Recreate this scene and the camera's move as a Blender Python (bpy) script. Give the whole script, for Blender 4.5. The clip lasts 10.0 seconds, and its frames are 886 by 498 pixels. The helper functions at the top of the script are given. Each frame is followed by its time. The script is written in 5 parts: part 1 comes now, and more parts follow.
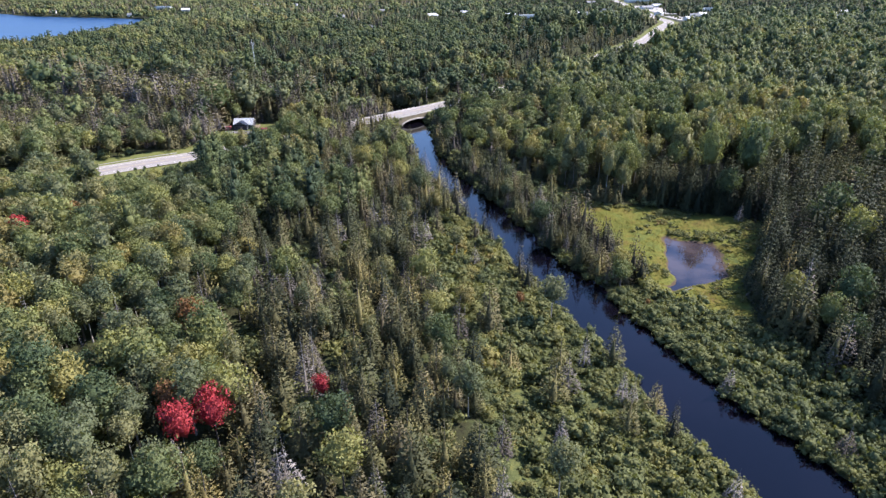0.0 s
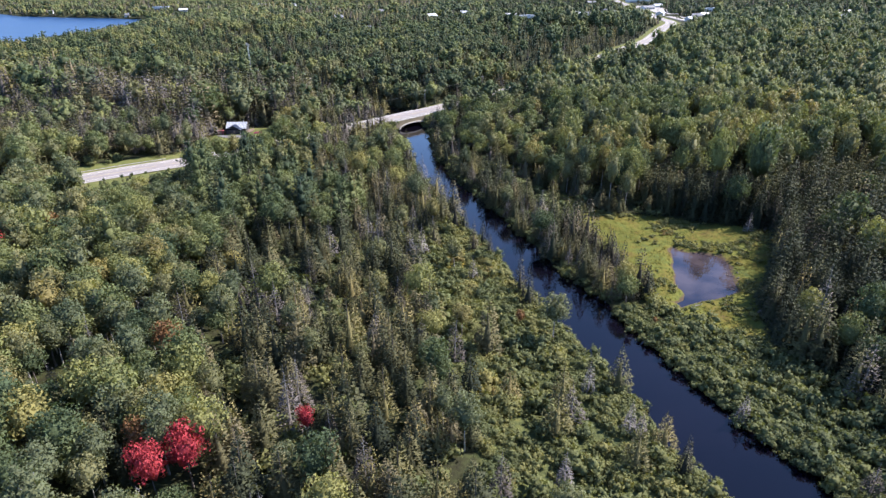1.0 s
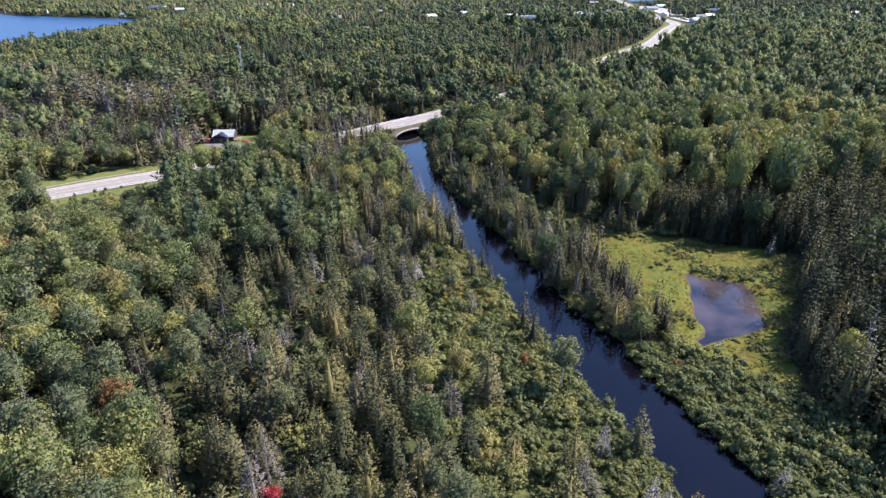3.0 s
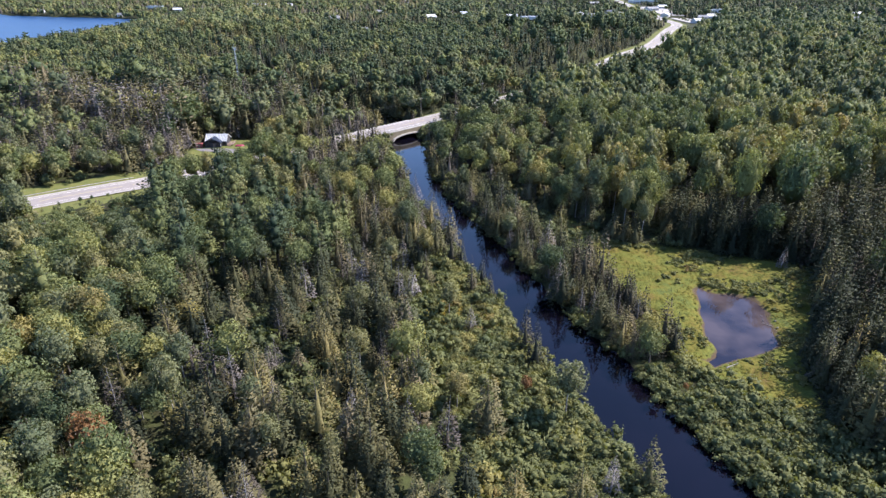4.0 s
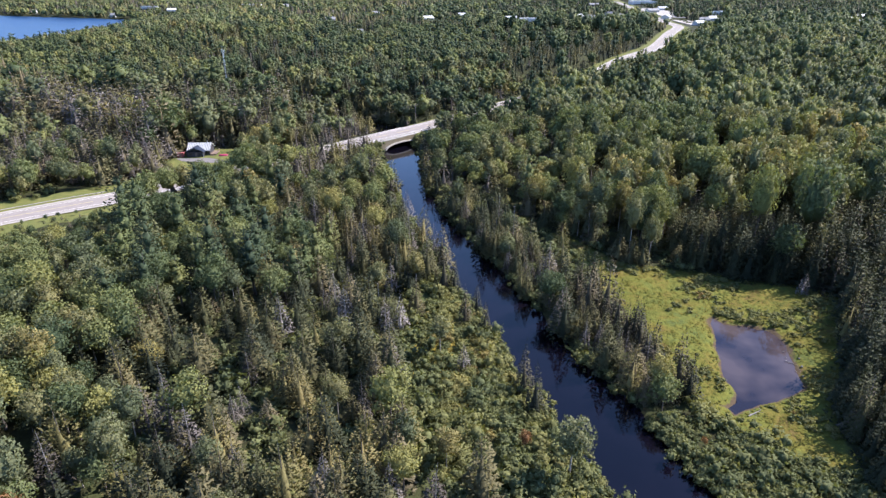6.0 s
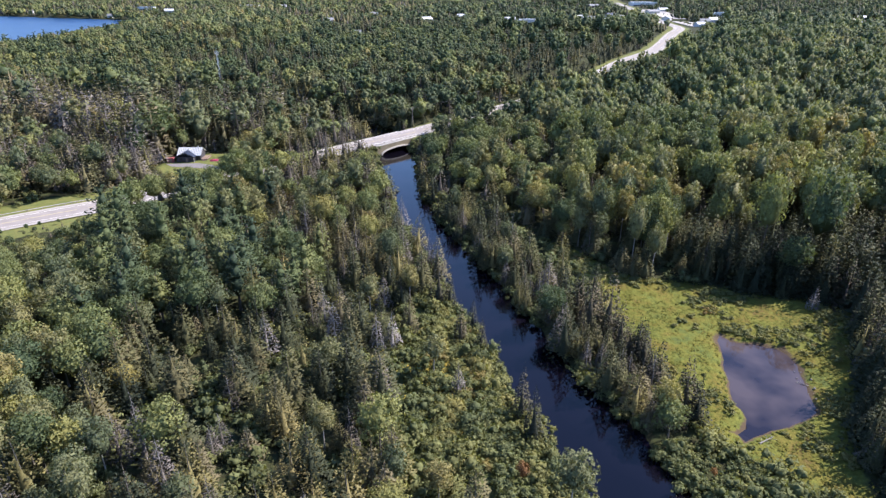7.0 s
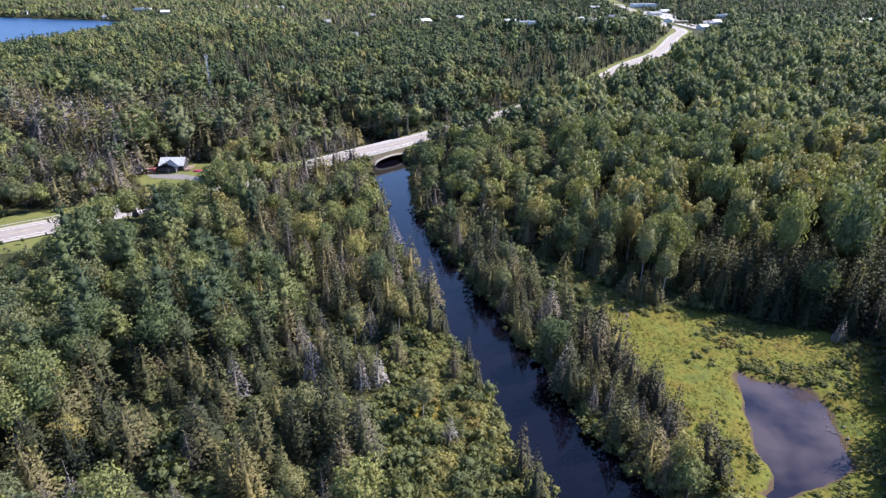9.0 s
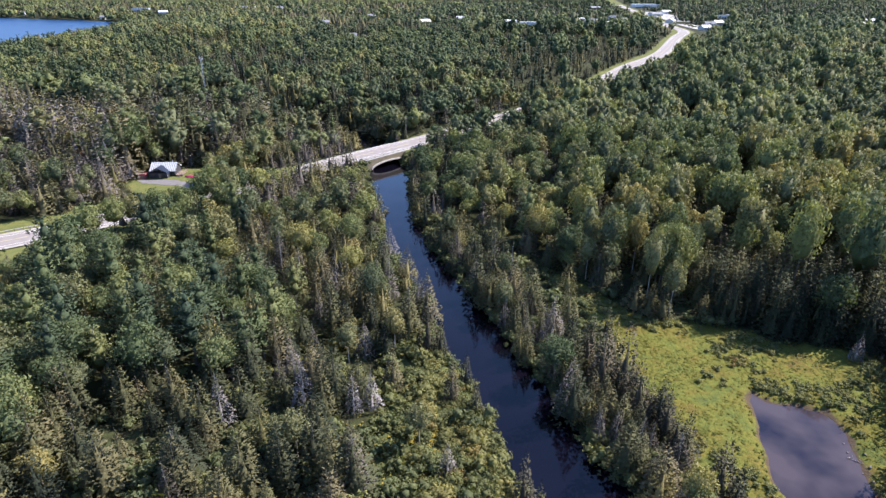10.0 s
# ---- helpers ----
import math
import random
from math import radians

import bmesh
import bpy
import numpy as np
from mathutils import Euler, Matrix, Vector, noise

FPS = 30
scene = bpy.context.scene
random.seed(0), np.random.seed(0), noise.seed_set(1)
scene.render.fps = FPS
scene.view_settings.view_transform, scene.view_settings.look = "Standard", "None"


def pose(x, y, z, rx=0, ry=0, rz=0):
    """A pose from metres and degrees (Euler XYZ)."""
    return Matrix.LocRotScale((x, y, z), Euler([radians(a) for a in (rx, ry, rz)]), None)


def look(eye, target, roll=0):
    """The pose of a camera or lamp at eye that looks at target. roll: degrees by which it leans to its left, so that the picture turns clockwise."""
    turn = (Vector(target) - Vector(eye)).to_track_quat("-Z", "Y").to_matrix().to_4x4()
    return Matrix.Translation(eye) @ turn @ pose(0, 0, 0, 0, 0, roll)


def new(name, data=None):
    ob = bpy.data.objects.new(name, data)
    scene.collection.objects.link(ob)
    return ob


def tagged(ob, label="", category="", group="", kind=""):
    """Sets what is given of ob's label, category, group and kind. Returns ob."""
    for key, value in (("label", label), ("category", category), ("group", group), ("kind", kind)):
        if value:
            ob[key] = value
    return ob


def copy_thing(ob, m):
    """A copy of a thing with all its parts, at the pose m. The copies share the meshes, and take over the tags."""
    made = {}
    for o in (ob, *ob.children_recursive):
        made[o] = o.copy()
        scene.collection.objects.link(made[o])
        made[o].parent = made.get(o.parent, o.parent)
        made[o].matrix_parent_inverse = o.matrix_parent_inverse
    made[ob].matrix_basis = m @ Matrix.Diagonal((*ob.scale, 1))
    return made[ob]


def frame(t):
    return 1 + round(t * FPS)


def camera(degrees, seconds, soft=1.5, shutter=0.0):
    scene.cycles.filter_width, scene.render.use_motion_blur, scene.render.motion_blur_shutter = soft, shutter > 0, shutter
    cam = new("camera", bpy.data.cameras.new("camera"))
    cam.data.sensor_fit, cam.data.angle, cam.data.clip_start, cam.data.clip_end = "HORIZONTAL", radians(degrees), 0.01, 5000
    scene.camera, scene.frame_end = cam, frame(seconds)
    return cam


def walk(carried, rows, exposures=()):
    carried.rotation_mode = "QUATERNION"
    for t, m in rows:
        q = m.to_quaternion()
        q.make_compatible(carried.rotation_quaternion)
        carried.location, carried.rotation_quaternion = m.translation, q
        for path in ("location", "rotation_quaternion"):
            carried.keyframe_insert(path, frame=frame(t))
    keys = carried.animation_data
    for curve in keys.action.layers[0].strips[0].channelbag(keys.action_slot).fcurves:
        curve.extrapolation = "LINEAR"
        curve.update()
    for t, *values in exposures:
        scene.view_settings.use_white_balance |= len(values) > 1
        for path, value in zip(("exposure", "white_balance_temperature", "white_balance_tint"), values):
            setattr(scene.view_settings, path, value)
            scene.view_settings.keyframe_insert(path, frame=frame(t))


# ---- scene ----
cam = camera(72.1, 10.0, soft=1.42)
METRES, EYE, TILT, LEAN, TURN = 72.0, 72.0, -24.7, 0.0, 0.0
ROWS = [
    (0.0, 0.0, 0.0, 0.0, 0.0, 0.0, 0.0),
    (0.5, 0.0071, 0.049, 0.0224, 0.01, -0.01, -0.0),
    (1.0, 0.013, 0.1011, 0.0468, 0.03, -0.02, -0.0),
    (1.5, 0.0176, 0.1531, 0.071, 0.04, -0.03, -0.05),
    (2.0, 0.0214, 0.2032, 0.0945, 0.04, -0.04, -0.09),
    (2.5, 0.0243, 0.2512, 0.1181, 0.04, -0.06, -0.12),
    (4.0, 0.0319, 0.3904, 0.1847, -0.0, -0.07, -0.17),
    (4.5, 0.0365, 0.4347, 0.2062, -0.03, -0.07, -0.2),
    (5.0, 0.042, 0.4791, 0.227, -0.08, -0.05, -0.22),
    (5.5, 0.0481, 0.523, 0.2472, -0.11, -0.04, -0.24),
    (7.0, 0.0693, 0.6503, 0.3059, -0.18, 0.03, -0.32),
    (7.5, 0.0768, 0.6924, 0.325, -0.2, 0.06, -0.33),
    (8.0, 0.0834, 0.7343, 0.3443, -0.18, 0.09, -0.34),
    (8.5, 0.0888, 0.7758, 0.3631, -0.17, 0.11, -0.37),
    (9.0, 0.0922, 0.8178, 0.3818, -0.18, 0.12, -0.39),
    (9.5, 0.096, 0.8597, 0.4004, -0.17, 0.15, -0.4),
    (10.0, 0.0984, 0.9016, 0.4193, -0.18, 0.14, -0.42),
]
walk(cam, [(t, pose(0, 0, EYE, TILT, LEAN, TURN) @ pose(METRES * x, METRES * y, METRES * z, 90 + pitch, roll, yaw)) for t, x, y, z, yaw, pitch, roll in ROWS],
     exposures=[(0.0, 1.57, 6050, 18), (10.0, 1.57, 6050, 18)])

# ---- daylight ----
SUN_AZ, SUN_EL = 66.0, 42.0          # degrees to the right of straight ahead (+y), and up
world = bpy.data.worlds.new("clear_sky")
scene.world = world
world.use_nodes = True
sky = world.node_tree.nodes.new("ShaderNodeTexSky")
sky.sky_type, sky.sun_disc = "NISHITA", False
sky.altitude, sky.air_density, sky.dust_density, sky.ozone_density = 300, 0.9, 0.0, 4.5
sky.sun_elevation, sky.sun_rotation = radians(SUN_EL), radians(SUN_AZ)
background = world.node_tree.nodes["Background"]
background.inputs["Strength"].default_value = 0.122
world.node_tree.links.new(sky.outputs[0], background.inputs[0])
sun = new("sun", bpy.data.lights.new("sun", "SUN"))
sun.data.energy, sun.data.angle, sun.data.color = 4.4, radians(0.6), (1.0, 0.93, 0.82)
to_sun = Vector((math.sin(radians(SUN_AZ)) * math.cos(radians(SUN_EL)), math.cos(radians(SUN_AZ)) * math.cos(radians(SUN_EL)), math.sin(radians(SUN_EL))))
sun.matrix_world = look((0, 0, 300), Vector((0, 0, 300)) - to_sun)


# ---- materials ----
def shader(name):
    m = bpy.data.materials.new(name)
    m.use_nodes = True
    t = m.node_tree
    return m, t, t.nodes["Principled BSDF"]


def node(t, kind, **values):
    n = t.nodes.new(kind)
    for k, v in values.items():
        n.inputs[k.replace("_", " ")].default_value = v
    return n


def ramp(t, fac, stops):
    r = t.nodes.new("ShaderNodeValToRGB")
    while len(r.color_ramp.elements) < len(stops):
        r.color_ramp.elements.new(0.5)
    for e, (p, c) in zip(r.color_ramp.elements, stops):
        e.position, e.color = p, (*c, 1)
    t.links.new(fac, r.inputs[0])
    return r.outputs[0]


def sums(t, op, a, b, clamp=False):
    n = t.nodes.new("ShaderNodeMath")
    n.operation, n.use_clamp = op, clamp
    for i, v in enumerate((a, b)):
        if isinstance(v, (int, float)):
            n.inputs[i].default_value = v
        else:
            t.links.new(v, n.inputs[i])
    return n.outputs[0]


def blend(t, fac, a, b, kind="MIX"):
    n = t.nodes.new("ShaderNodeMix")
    n.data_type, n.blend_type = "RGBA", kind
    for k, v in ((0, fac), (6, a), (7, b)):
        if isinstance(v, (int, float)):
            n.inputs[k].default_value = v
        elif isinstance(v, tuple):
            n.inputs[k].default_value = (*v, 1)
        else:
            t.links.new(v, n.inputs[k])
    return n.outputs[2]


def world_noise(t, scale, detail=3.0, rough=0.6):
    g = t.nodes.new("ShaderNodeNewGeometry")
    n = node(t, "ShaderNodeTexNoise", Scale=scale, Detail=detail, Roughness=rough)
    t.links.new(g.outputs["Position"], n.inputs["Vector"])
    return n.outputs[0]


def foliage(name, stops, through_light=0.25, rough=0.7, gloss=0.25):
    """Leaves or needles: the hue goes from tree to tree, the value from spray to spray."""
    m, t, b = shader(name)
    a = t.nodes.new("ShaderNodeAttribute")
    a.attribute_name = "tint"
    o = t.nodes.new("ShaderNodeObjectInfo")
    hue = sums(t, "ADD", a.outputs["Fac"], sums(t, "MULTIPLY", o.outputs["Random"], sums(t, "LESS_THAN", a.outputs["Fac"], 0.002)))
    g = t.nodes.new("ShaderNodeNewGeometry")
    col = ramp(t, hue, stops)
    spray = ramp(t, g.outputs["Random Per Island"], [(0, (0.87, 0.88, 0.89)), (0.5, (1, 1, 1)), (1, (1.13, 1.12, 1.08))])
    col = blend(t, 1.0, col, spray, "MULTIPLY")
    grain = ramp(t, world_noise(t, 3.5, 4, 0.8), [(0.32, (0.78, 0.79, 0.8)), (0.68, (1.22, 1.21, 1.18))])
    col = blend(t, 1.0, col, grain, "MULTIPLY")
    t.links.new(col, b.inputs["Base Color"])
    b.inputs["Roughness"].default_value = rough
    b.inputs["Specular IOR Level"].default_value = gloss
    tr = t.nodes.new("ShaderNodeBsdfTranslucent")
    t.links.new(blend(t, 1.0, col, (1.12, 1.14, 0.62), "MULTIPLY"), tr.inputs[0])
    bp = node(t, "ShaderNodeBump", Strength=0.35, Distance=0.3)
    t.links.new(world_noise(t, 2.2, 3, 0.7), bp.inputs["Height"])
    t.links.new(bp.outputs[0], b.inputs["Normal"])
    mx = t.nodes.new("ShaderNodeMixShader")
    mx.inputs[0].default_value = through_light
    t.links.new(b.outputs[0], mx.inputs[1])
    t.links.new(tr.outputs[0], mx.inputs[2])
    t.links.new(mx.outputs[0], t.nodes["Material Output"].inputs[0])
    return m


def surface(name, c1, c2, scale=3.0, rough=0.8, metal=0.0, bump=0.2, fine=20.0):
    """A plain worn surface: two colours in blotches, with fine grain and relief."""
    m, t, b = shader(name)
    col = ramp(t, world_noise(t, scale, 5, 0.65), [(0.3, c1), (0.7, c2)])
    gr = world_noise(t, fine, 3)
    col = blend(t, 1.0, col, ramp(t, gr, [(0.2, (0.8, 0.8, 0.8)), (0.8, (1.15, 1.15, 1.15))]), "MULTIPLY")
    t.links.new(col, b.inputs["Base Color"])
    b.inputs["Roughness"].default_value, b.inputs["Metallic"].default_value = rough, metal
    if bump:
        bp = node(t, "ShaderNodeBump", Strength=bump, Distance=0.02)
        t.links.new(gr, bp.inputs["Height"])
        t.links.new(bp.outputs[0], b.inputs["Normal"])
    return m


LEAF = foliage("broad_leaves", [(0.0, (0.060, 0.084, 0.044)), (0.25, (0.094, 0.116, 0.052)), (0.5, (0.142, 0.160, 0.066)), (0.75, (0.180, 0.187, 0.070)), (0.93, (0.210, 0.200, 0.070)), (1.0, (0.230, 0.192, 0.074))], 0.3, 0.75, 0.12)
POPLAR = foliage("poplar_leaves", [(0.0, (0.086, 0.104, 0.058)), (0.35, (0.126, 0.138, 0.072)), (0.8, (0.182, 0.172, 0.078)), (1.0, (0.210, 0.177, 0.070))], 0.3, 0.75, 0.12)
NEEDLE = foliage("spruce_needles", [(0.0, (0.029, 0.036, 0.023)), (0.25, (0.056, 0.061, 0.033)), (0.5, (0.092, 0.090, 0.042)), (0.8, (0.120, 0.106, 0.054)), (1.0, (0.138, 0.116, 0.070))], 0.2, 0.75, 0.1)
# darker copy of the spruce needles, standing in for their shaded sides
DARKNEEDLE = foliage("shaded_spruce_needles", [(0.0, (0.034, 0.037, 0.024)), (1.0, (0.078, 0.066, 0.042))], 0.05, 0.75, 0.12)
OLIVE = foliage("larch_needles", [(0.0, (0.112, 0.106, 0.050)), (0.5, (0.150, 0.134, 0.056)), (1.0, (0.19, 0.156, 0.068))], 0.25, 0.7, 0.12)
GREY = foliage("grey_twigs", [(0.0, (0.052, 0.045, 0.036)), (0.5, (0.084, 0.073, 0.062)), (0.85, (0.118, 0.104, 0.092)), (1.0, (0.165, 0.148, 0.136))], 0.0, 0.9, 0.1)
PINE = foliage("pine_needles", [(0.0, (0.038, 0.056, 0.036)), (0.5, (0.066, 0.086, 0.042)), (0.8, (0.092, 0.110, 0.046)), (1.0, (0.118, 0.126, 0.050))], 0.18, 0.75, 0.08)
SHRUB = foliage("alder_leaves", [(0.0, (0.098, 0.114, 0.052)), (0.4, (0.132, 0.140, 0.056)), (0.75, (0.172, 0.165, 0.060)), (0.93, (0.215, 0.186, 0.064)), (1.0, (0.225, 0.160, 0.066))], 0.3, 0.75, 0.12)
DEADTWIG = foliage("silver_dead_twigs", [(0.0, (0.150, 0.134, 0.124)), (1.0, (0.225, 0.205, 0.194))], 0.0, 0.9, 0.1)
RED = foliage("red_maple_leaves", [(0.0, (0.24, 0.020, 0.030)), (1.0, (0.36, 0.045, 0.050))], 0.25)
RUST = foliage("rusty_leaves", [(0.0, (0.17, 0.085, 0.035)), (1.0, (0.22, 0.12, 0.045))], 0.25)
GRASS = foliage("marsh_grass", [(0.0, (0.064, 0.082, 0.026)), (0.4, (0.110, 0.116, 0.026)), (0.75, (0.138, 0.122, 0.027)), (1.0, (0.108, 0.078, 0.028))], 0.35, 0.8, 0.04)
GOLD = foliage("goldenrod", [(0.0, (0.19, 0.165, 0.035)), (1.0, (0.27, 0.20, 0.035))], 0.2)
BARK = surface("dark_bark", (0.06, 0.05, 0.04), (0.13, 0.115, 0.10), 4, 0.9)
BIRCH = surface("pale_birch_bark", (0.17, 0.16, 0.14), (0.33, 0.31, 0.28), 3, 0.8)
SILVER = surface("weathered_dead_wood", (0.13, 0.118, 0.108), (0.24, 0.225, 0.21), 4, 0.9)
YARDGRAVEL = surface("grey_yard_gravel", (0.115, 0.105, 0.105), (0.175, 0.16, 0.158), 0.7, 0.95, fine=5)
ASPHALT = surface("sunbleached_asphalt", (0.190, 0.166, 0.150), (0.245, 0.217, 0.197), 0.5, 0.9, fine=6)
GRAVEL = surface("pale_gravel", (0.24, 0.22, 0.19), (0.36, 0.33, 0.29), 0.7, 0.95, fine=5)
CONCRETE = surface("stained_concrete", (0.30, 0.28, 0.25), (0.48, 0.45, 0.41), 0.8, 0.85)
EARTH = surface("sandy_embankment_earth", (0.10, 0.085, 0.050), (0.21, 0.175, 0.115), 0.6, 0.95, fine=4)
GALVANISED = surface("galvanised_steel", (0.45, 0.45, 0.45), (0.58, 0.58, 0.58), 3, 0.45, 0.8)
GUARD = surface("dull_guard_rail_steel", (0.24, 0.23, 0.22), (0.36, 0.35, 0.33), 3, 0.7, 0.2)
PAINT = surface("road_line_paint", (0.62, 0.60, 0.55), (0.75, 0.73, 0.68), 1.5, 0.7)
YELLOW = surface("yellow_line_paint", (0.36, 0.29, 0.13), (0.44, 0.35, 0.16), 1.5, 0.7)
SIDING = surface("dark_stained_siding", (0.022, 0.022, 0.028), (0.05, 0.048, 0.055), 1.5, 0.7)
WHITE = surface("white_siding", (0.46, 0.45, 0.43), (0.60, 0.59, 0.57), 0.8, 0.7)
ROOFSTEEL = surface("pale_metal_roof", (0.50, 0.51, 0.50), (0.66, 0.66, 0.64), 0.6, 0.5, 0.1)
BLUESTEEL = surface("blue_metal_roof", (0.007, 0.013, 0.030), (0.012, 0.022, 0.046), 0.8, 0.5, 0.1)
SHINGLE = surface("grey_shingles", (0.16, 0.16, 0.165), (0.28, 0.275, 0.27), 0.8, 0.9)
WHITEROOF = surface("white_roof_sheet", (0.46, 0.46, 0.46), (0.58, 0.58, 0.58), 0.5, 0.6)
REDBOARD = surface("faded_red_board", (0.27, 0.07, 0.07), (0.36, 0.11, 0.105), 1.5, 0.7)
CRIMSON = surface("crimson_paint", (0.32, 0.025, 0.07), (0.42, 0.04, 0.11), 2, 0.4)
TIMBER = surface("weathered_deck_timber", (0.16, 0.11, 0.08), (0.28, 0.20, 0.15), 2, 0.85)
POLEWOOD = surface("utility_pole_timber", (0.14, 0.11, 0.09), (0.24, 0.20, 0.16), 3, 0.9)
RUBBER = surface("black_rubber", (0.02, 0.02, 0.02), (0.035, 0.035, 0.035), 5, 0.8)
DARKGLASS, _t, _b = shader("dark_window_glass")
_b.inputs["Base Color"].default_value = (0.015, 0.018, 0.022, 1)
_b.inputs["Roughness"].default_value = 0.08


def water(name, shallow, deep, scale, ripple):
    m, t, b = shader(name)
    t.links.new(ramp(t, world_noise(t, scale, 3, 0.5), [(0.38, deep), (0.62, shallow)]), b.inputs["Base Color"])
    b.inputs["Roughness"].default_value, b.inputs["IOR"].default_value = 0.04, 1.33
    bp = node(t, "ShaderNodeBump", Strength=ripple, Distance=0.05)
    t.links.new(world_noise(t, 1.1, 3, 0.6), bp.inputs["Height"])
    t.links.new(bp.outputs[0], b.inputs["Normal"])
    return m


RIVER = water("dark_river_water", (0.0036, 0.0030, 0.0062), (0.0020, 0.0018, 0.0042), 0.05, 0.2)
POND = water("shallow_pond_water", (0.058, 0.045, 0.047), (0.012, 0.010, 0.016), 0.085, 0.03)
# the lake's reflected sky blue is put into its base colour; gloss lowered below
LAKE = water("open_lake_water", (0.013, 0.043, 0.110), (0.010, 0.036, 0.094), 0.02, 0.6)
RIVER.node_tree.nodes["Principled BSDF"].inputs["Specular IOR Level"].default_value = 0.5
LAKE.node_tree.nodes["Principled BSDF"].inputs["Roughness"].default_value = 0.35
LAKE.node_tree.nodes["Principled BSDF"].inputs["Specular IOR Level"].default_value = 0.25

# ---- the lie of the land ----
BANK_Y = [-1500, 0, 40, 67, 75, 86, 98, 110, 121, 134, 146, 156, 164, 171, 181, 195, 206, 216, 231, 258, 280, 302, 320, 340, 365, 380, 400, 430]
BANK_L = [672, 72, 57, 46.5, 42.5, 39, 36, 31.8, 27.5, 22.8, 18.8, 16.5, 14, 10.8, 7.5, 4.2, 0.5, -3.5, -8, -13.5, -18, -21, -25, -33, -50, -70, -118, -190]
BANK_R = [694, 94, 78, 62.5, 59.5, 54.5, 49.5, 45, 42, 37.5, 32.5, 29, 26.5, 23.7, 20.8, 16, 11.5, 8, 3, -2.5, -5, -7.5, -11, -16, -30, -48, -92, -160]
MARSH = [(118, -20), (95, 36), (82, 68), (75, 95), (70, 118), (74, 131), (83, 145), (92, 162), (101, 174), (92, 179), (81, 181.5), (72, 187), (58, 190), (51, 194), (42, 209), (34, 214), (40, 195), (45, 172), (47, 155), (49, 141), (52, 128), (49, 120), (52, 104), (62, 80), (72, 56)]
MEADOW = [(69, 116), (74, 131), (83, 145), (92, 162), (101, 174), (92, 179), (81, 181.5), (72, 187), (58, 190), (51, 194), (42, 209), (36, 214), (41, 195), (45, 173), (47, 155), (49, 141), (52, 131), (60, 124)]
POND_RIM = [(65, 166), (68, 162), (74, 161), (77, 159), (77.3, 154), (75, 146), (73, 139), (67, 136), (61, 134), (57, 132), (55.5, 133.5), (59, 136), (60, 139), (59, 142), (61, 148), (62, 153), (64, 158)]
ROAD = [(-420, -20, 6), (-230, 110, 9), (-120, 204, 8), (-94, 227, 7.2), (-64, 266, 4.8), (-27, 308, 4.6), (-13, 322, 4.6), (1, 337, 4.7), (28, 366, 5.5), (62, 402, 7.5), (99, 449, 9.5), (138, 517, 11.5), (185, 590, 12), (240, 712, 13), (272, 780, 14), (281, 860, 14), (306, 1020, 14), (354, 1370, 14), (420, 1800, 14)]
LAKE_RIM = [(-412, 625), (-400, 800), (-418, 940), (-462, 1015), (-546, 1046), (-677, 1078), (-1000, 1280), (-1500, 1420), (-1500, 560), (-800, 560), (-560, 585)]


def rise(a, b, v):
    s = np.clip((np.asarray(v, float) - a) / (b - a), 0, 1)
    return s * s * (3 - 2 * s)


def to_line(x, y, pts):
    """Distance from each x, y to a polyline, and the height of the polyline there (its third number)."""
    x, y = np.asarray(x, float), np.asarray(y, float)
    best, zz = np.full(x.shape, 1e9), np.zeros(x.shape)
    for p, q in zip(pts, pts[1:]):
        dx, dy = q[0] - p[0], q[1] - p[1]
        s = np.clip(((x - p[0]) * dx + (y - p[1]) * dy) / (dx * dx + dy * dy), 0, 1)
        d = np.hypot(x - p[0] - s * dx, y - p[1] - s * dy)
        near = d < best
        best = np.where(near, d, best)
        if len(p) > 2:
            zz = np.where(near, p[2] + s * (q[2] - p[2]), zz)
    return best, zz


def to_area(x, y, rim):
    """Signed distance to a closed outline: minus inside."""
    x, y = np.asarray(x, float), np.asarray(y, float)
    d, _ = to_line(x, y, rim + rim[:1])
    inside = np.zeros(x.shape, bool)
    for p, q in zip(rim, rim[1:] + rim[:1]):
        crosses = (p[1] > y) != (q[1] > y)
        at = p[0] + (y - p[1]) * (q[0] - p[0]) / ((q[1] - p[1]) or 1e-9)
        inside ^= crosses & (x < at)
    return np.where(inside, -d, d)


def softly(x, y, size, seed=0.0):
    """A cheap smooth wave field from -1 to 1."""
    a, b = np.asarray(x) / size + seed, np.asarray(y) / size - seed * 1.7
    return (np.sin(a * 1.7 + 1.3 * np.sin(b * 1.1 + seed)) + np.sin(b * 2.1 + 1.7 * np.sin(a * 0.9 - seed)) + np.sin((a + b) * 1.3 + seed * 3)) / 3


def banks(x, y):
    """Metres to the left of the left bank, and to the right of the right bank."""
    wob = 0.7 * softly(x * 0, y, 6, 2.0) + 0.5 * softly(x * 0, y, 2.6, 5.0)
    return np.interp(y, BANK_Y, BANK_L) - x + wob, x - np.interp(y, BANK_Y, BANK_R) - wob * 0.8


HOME = (-91, 285, 4.0)


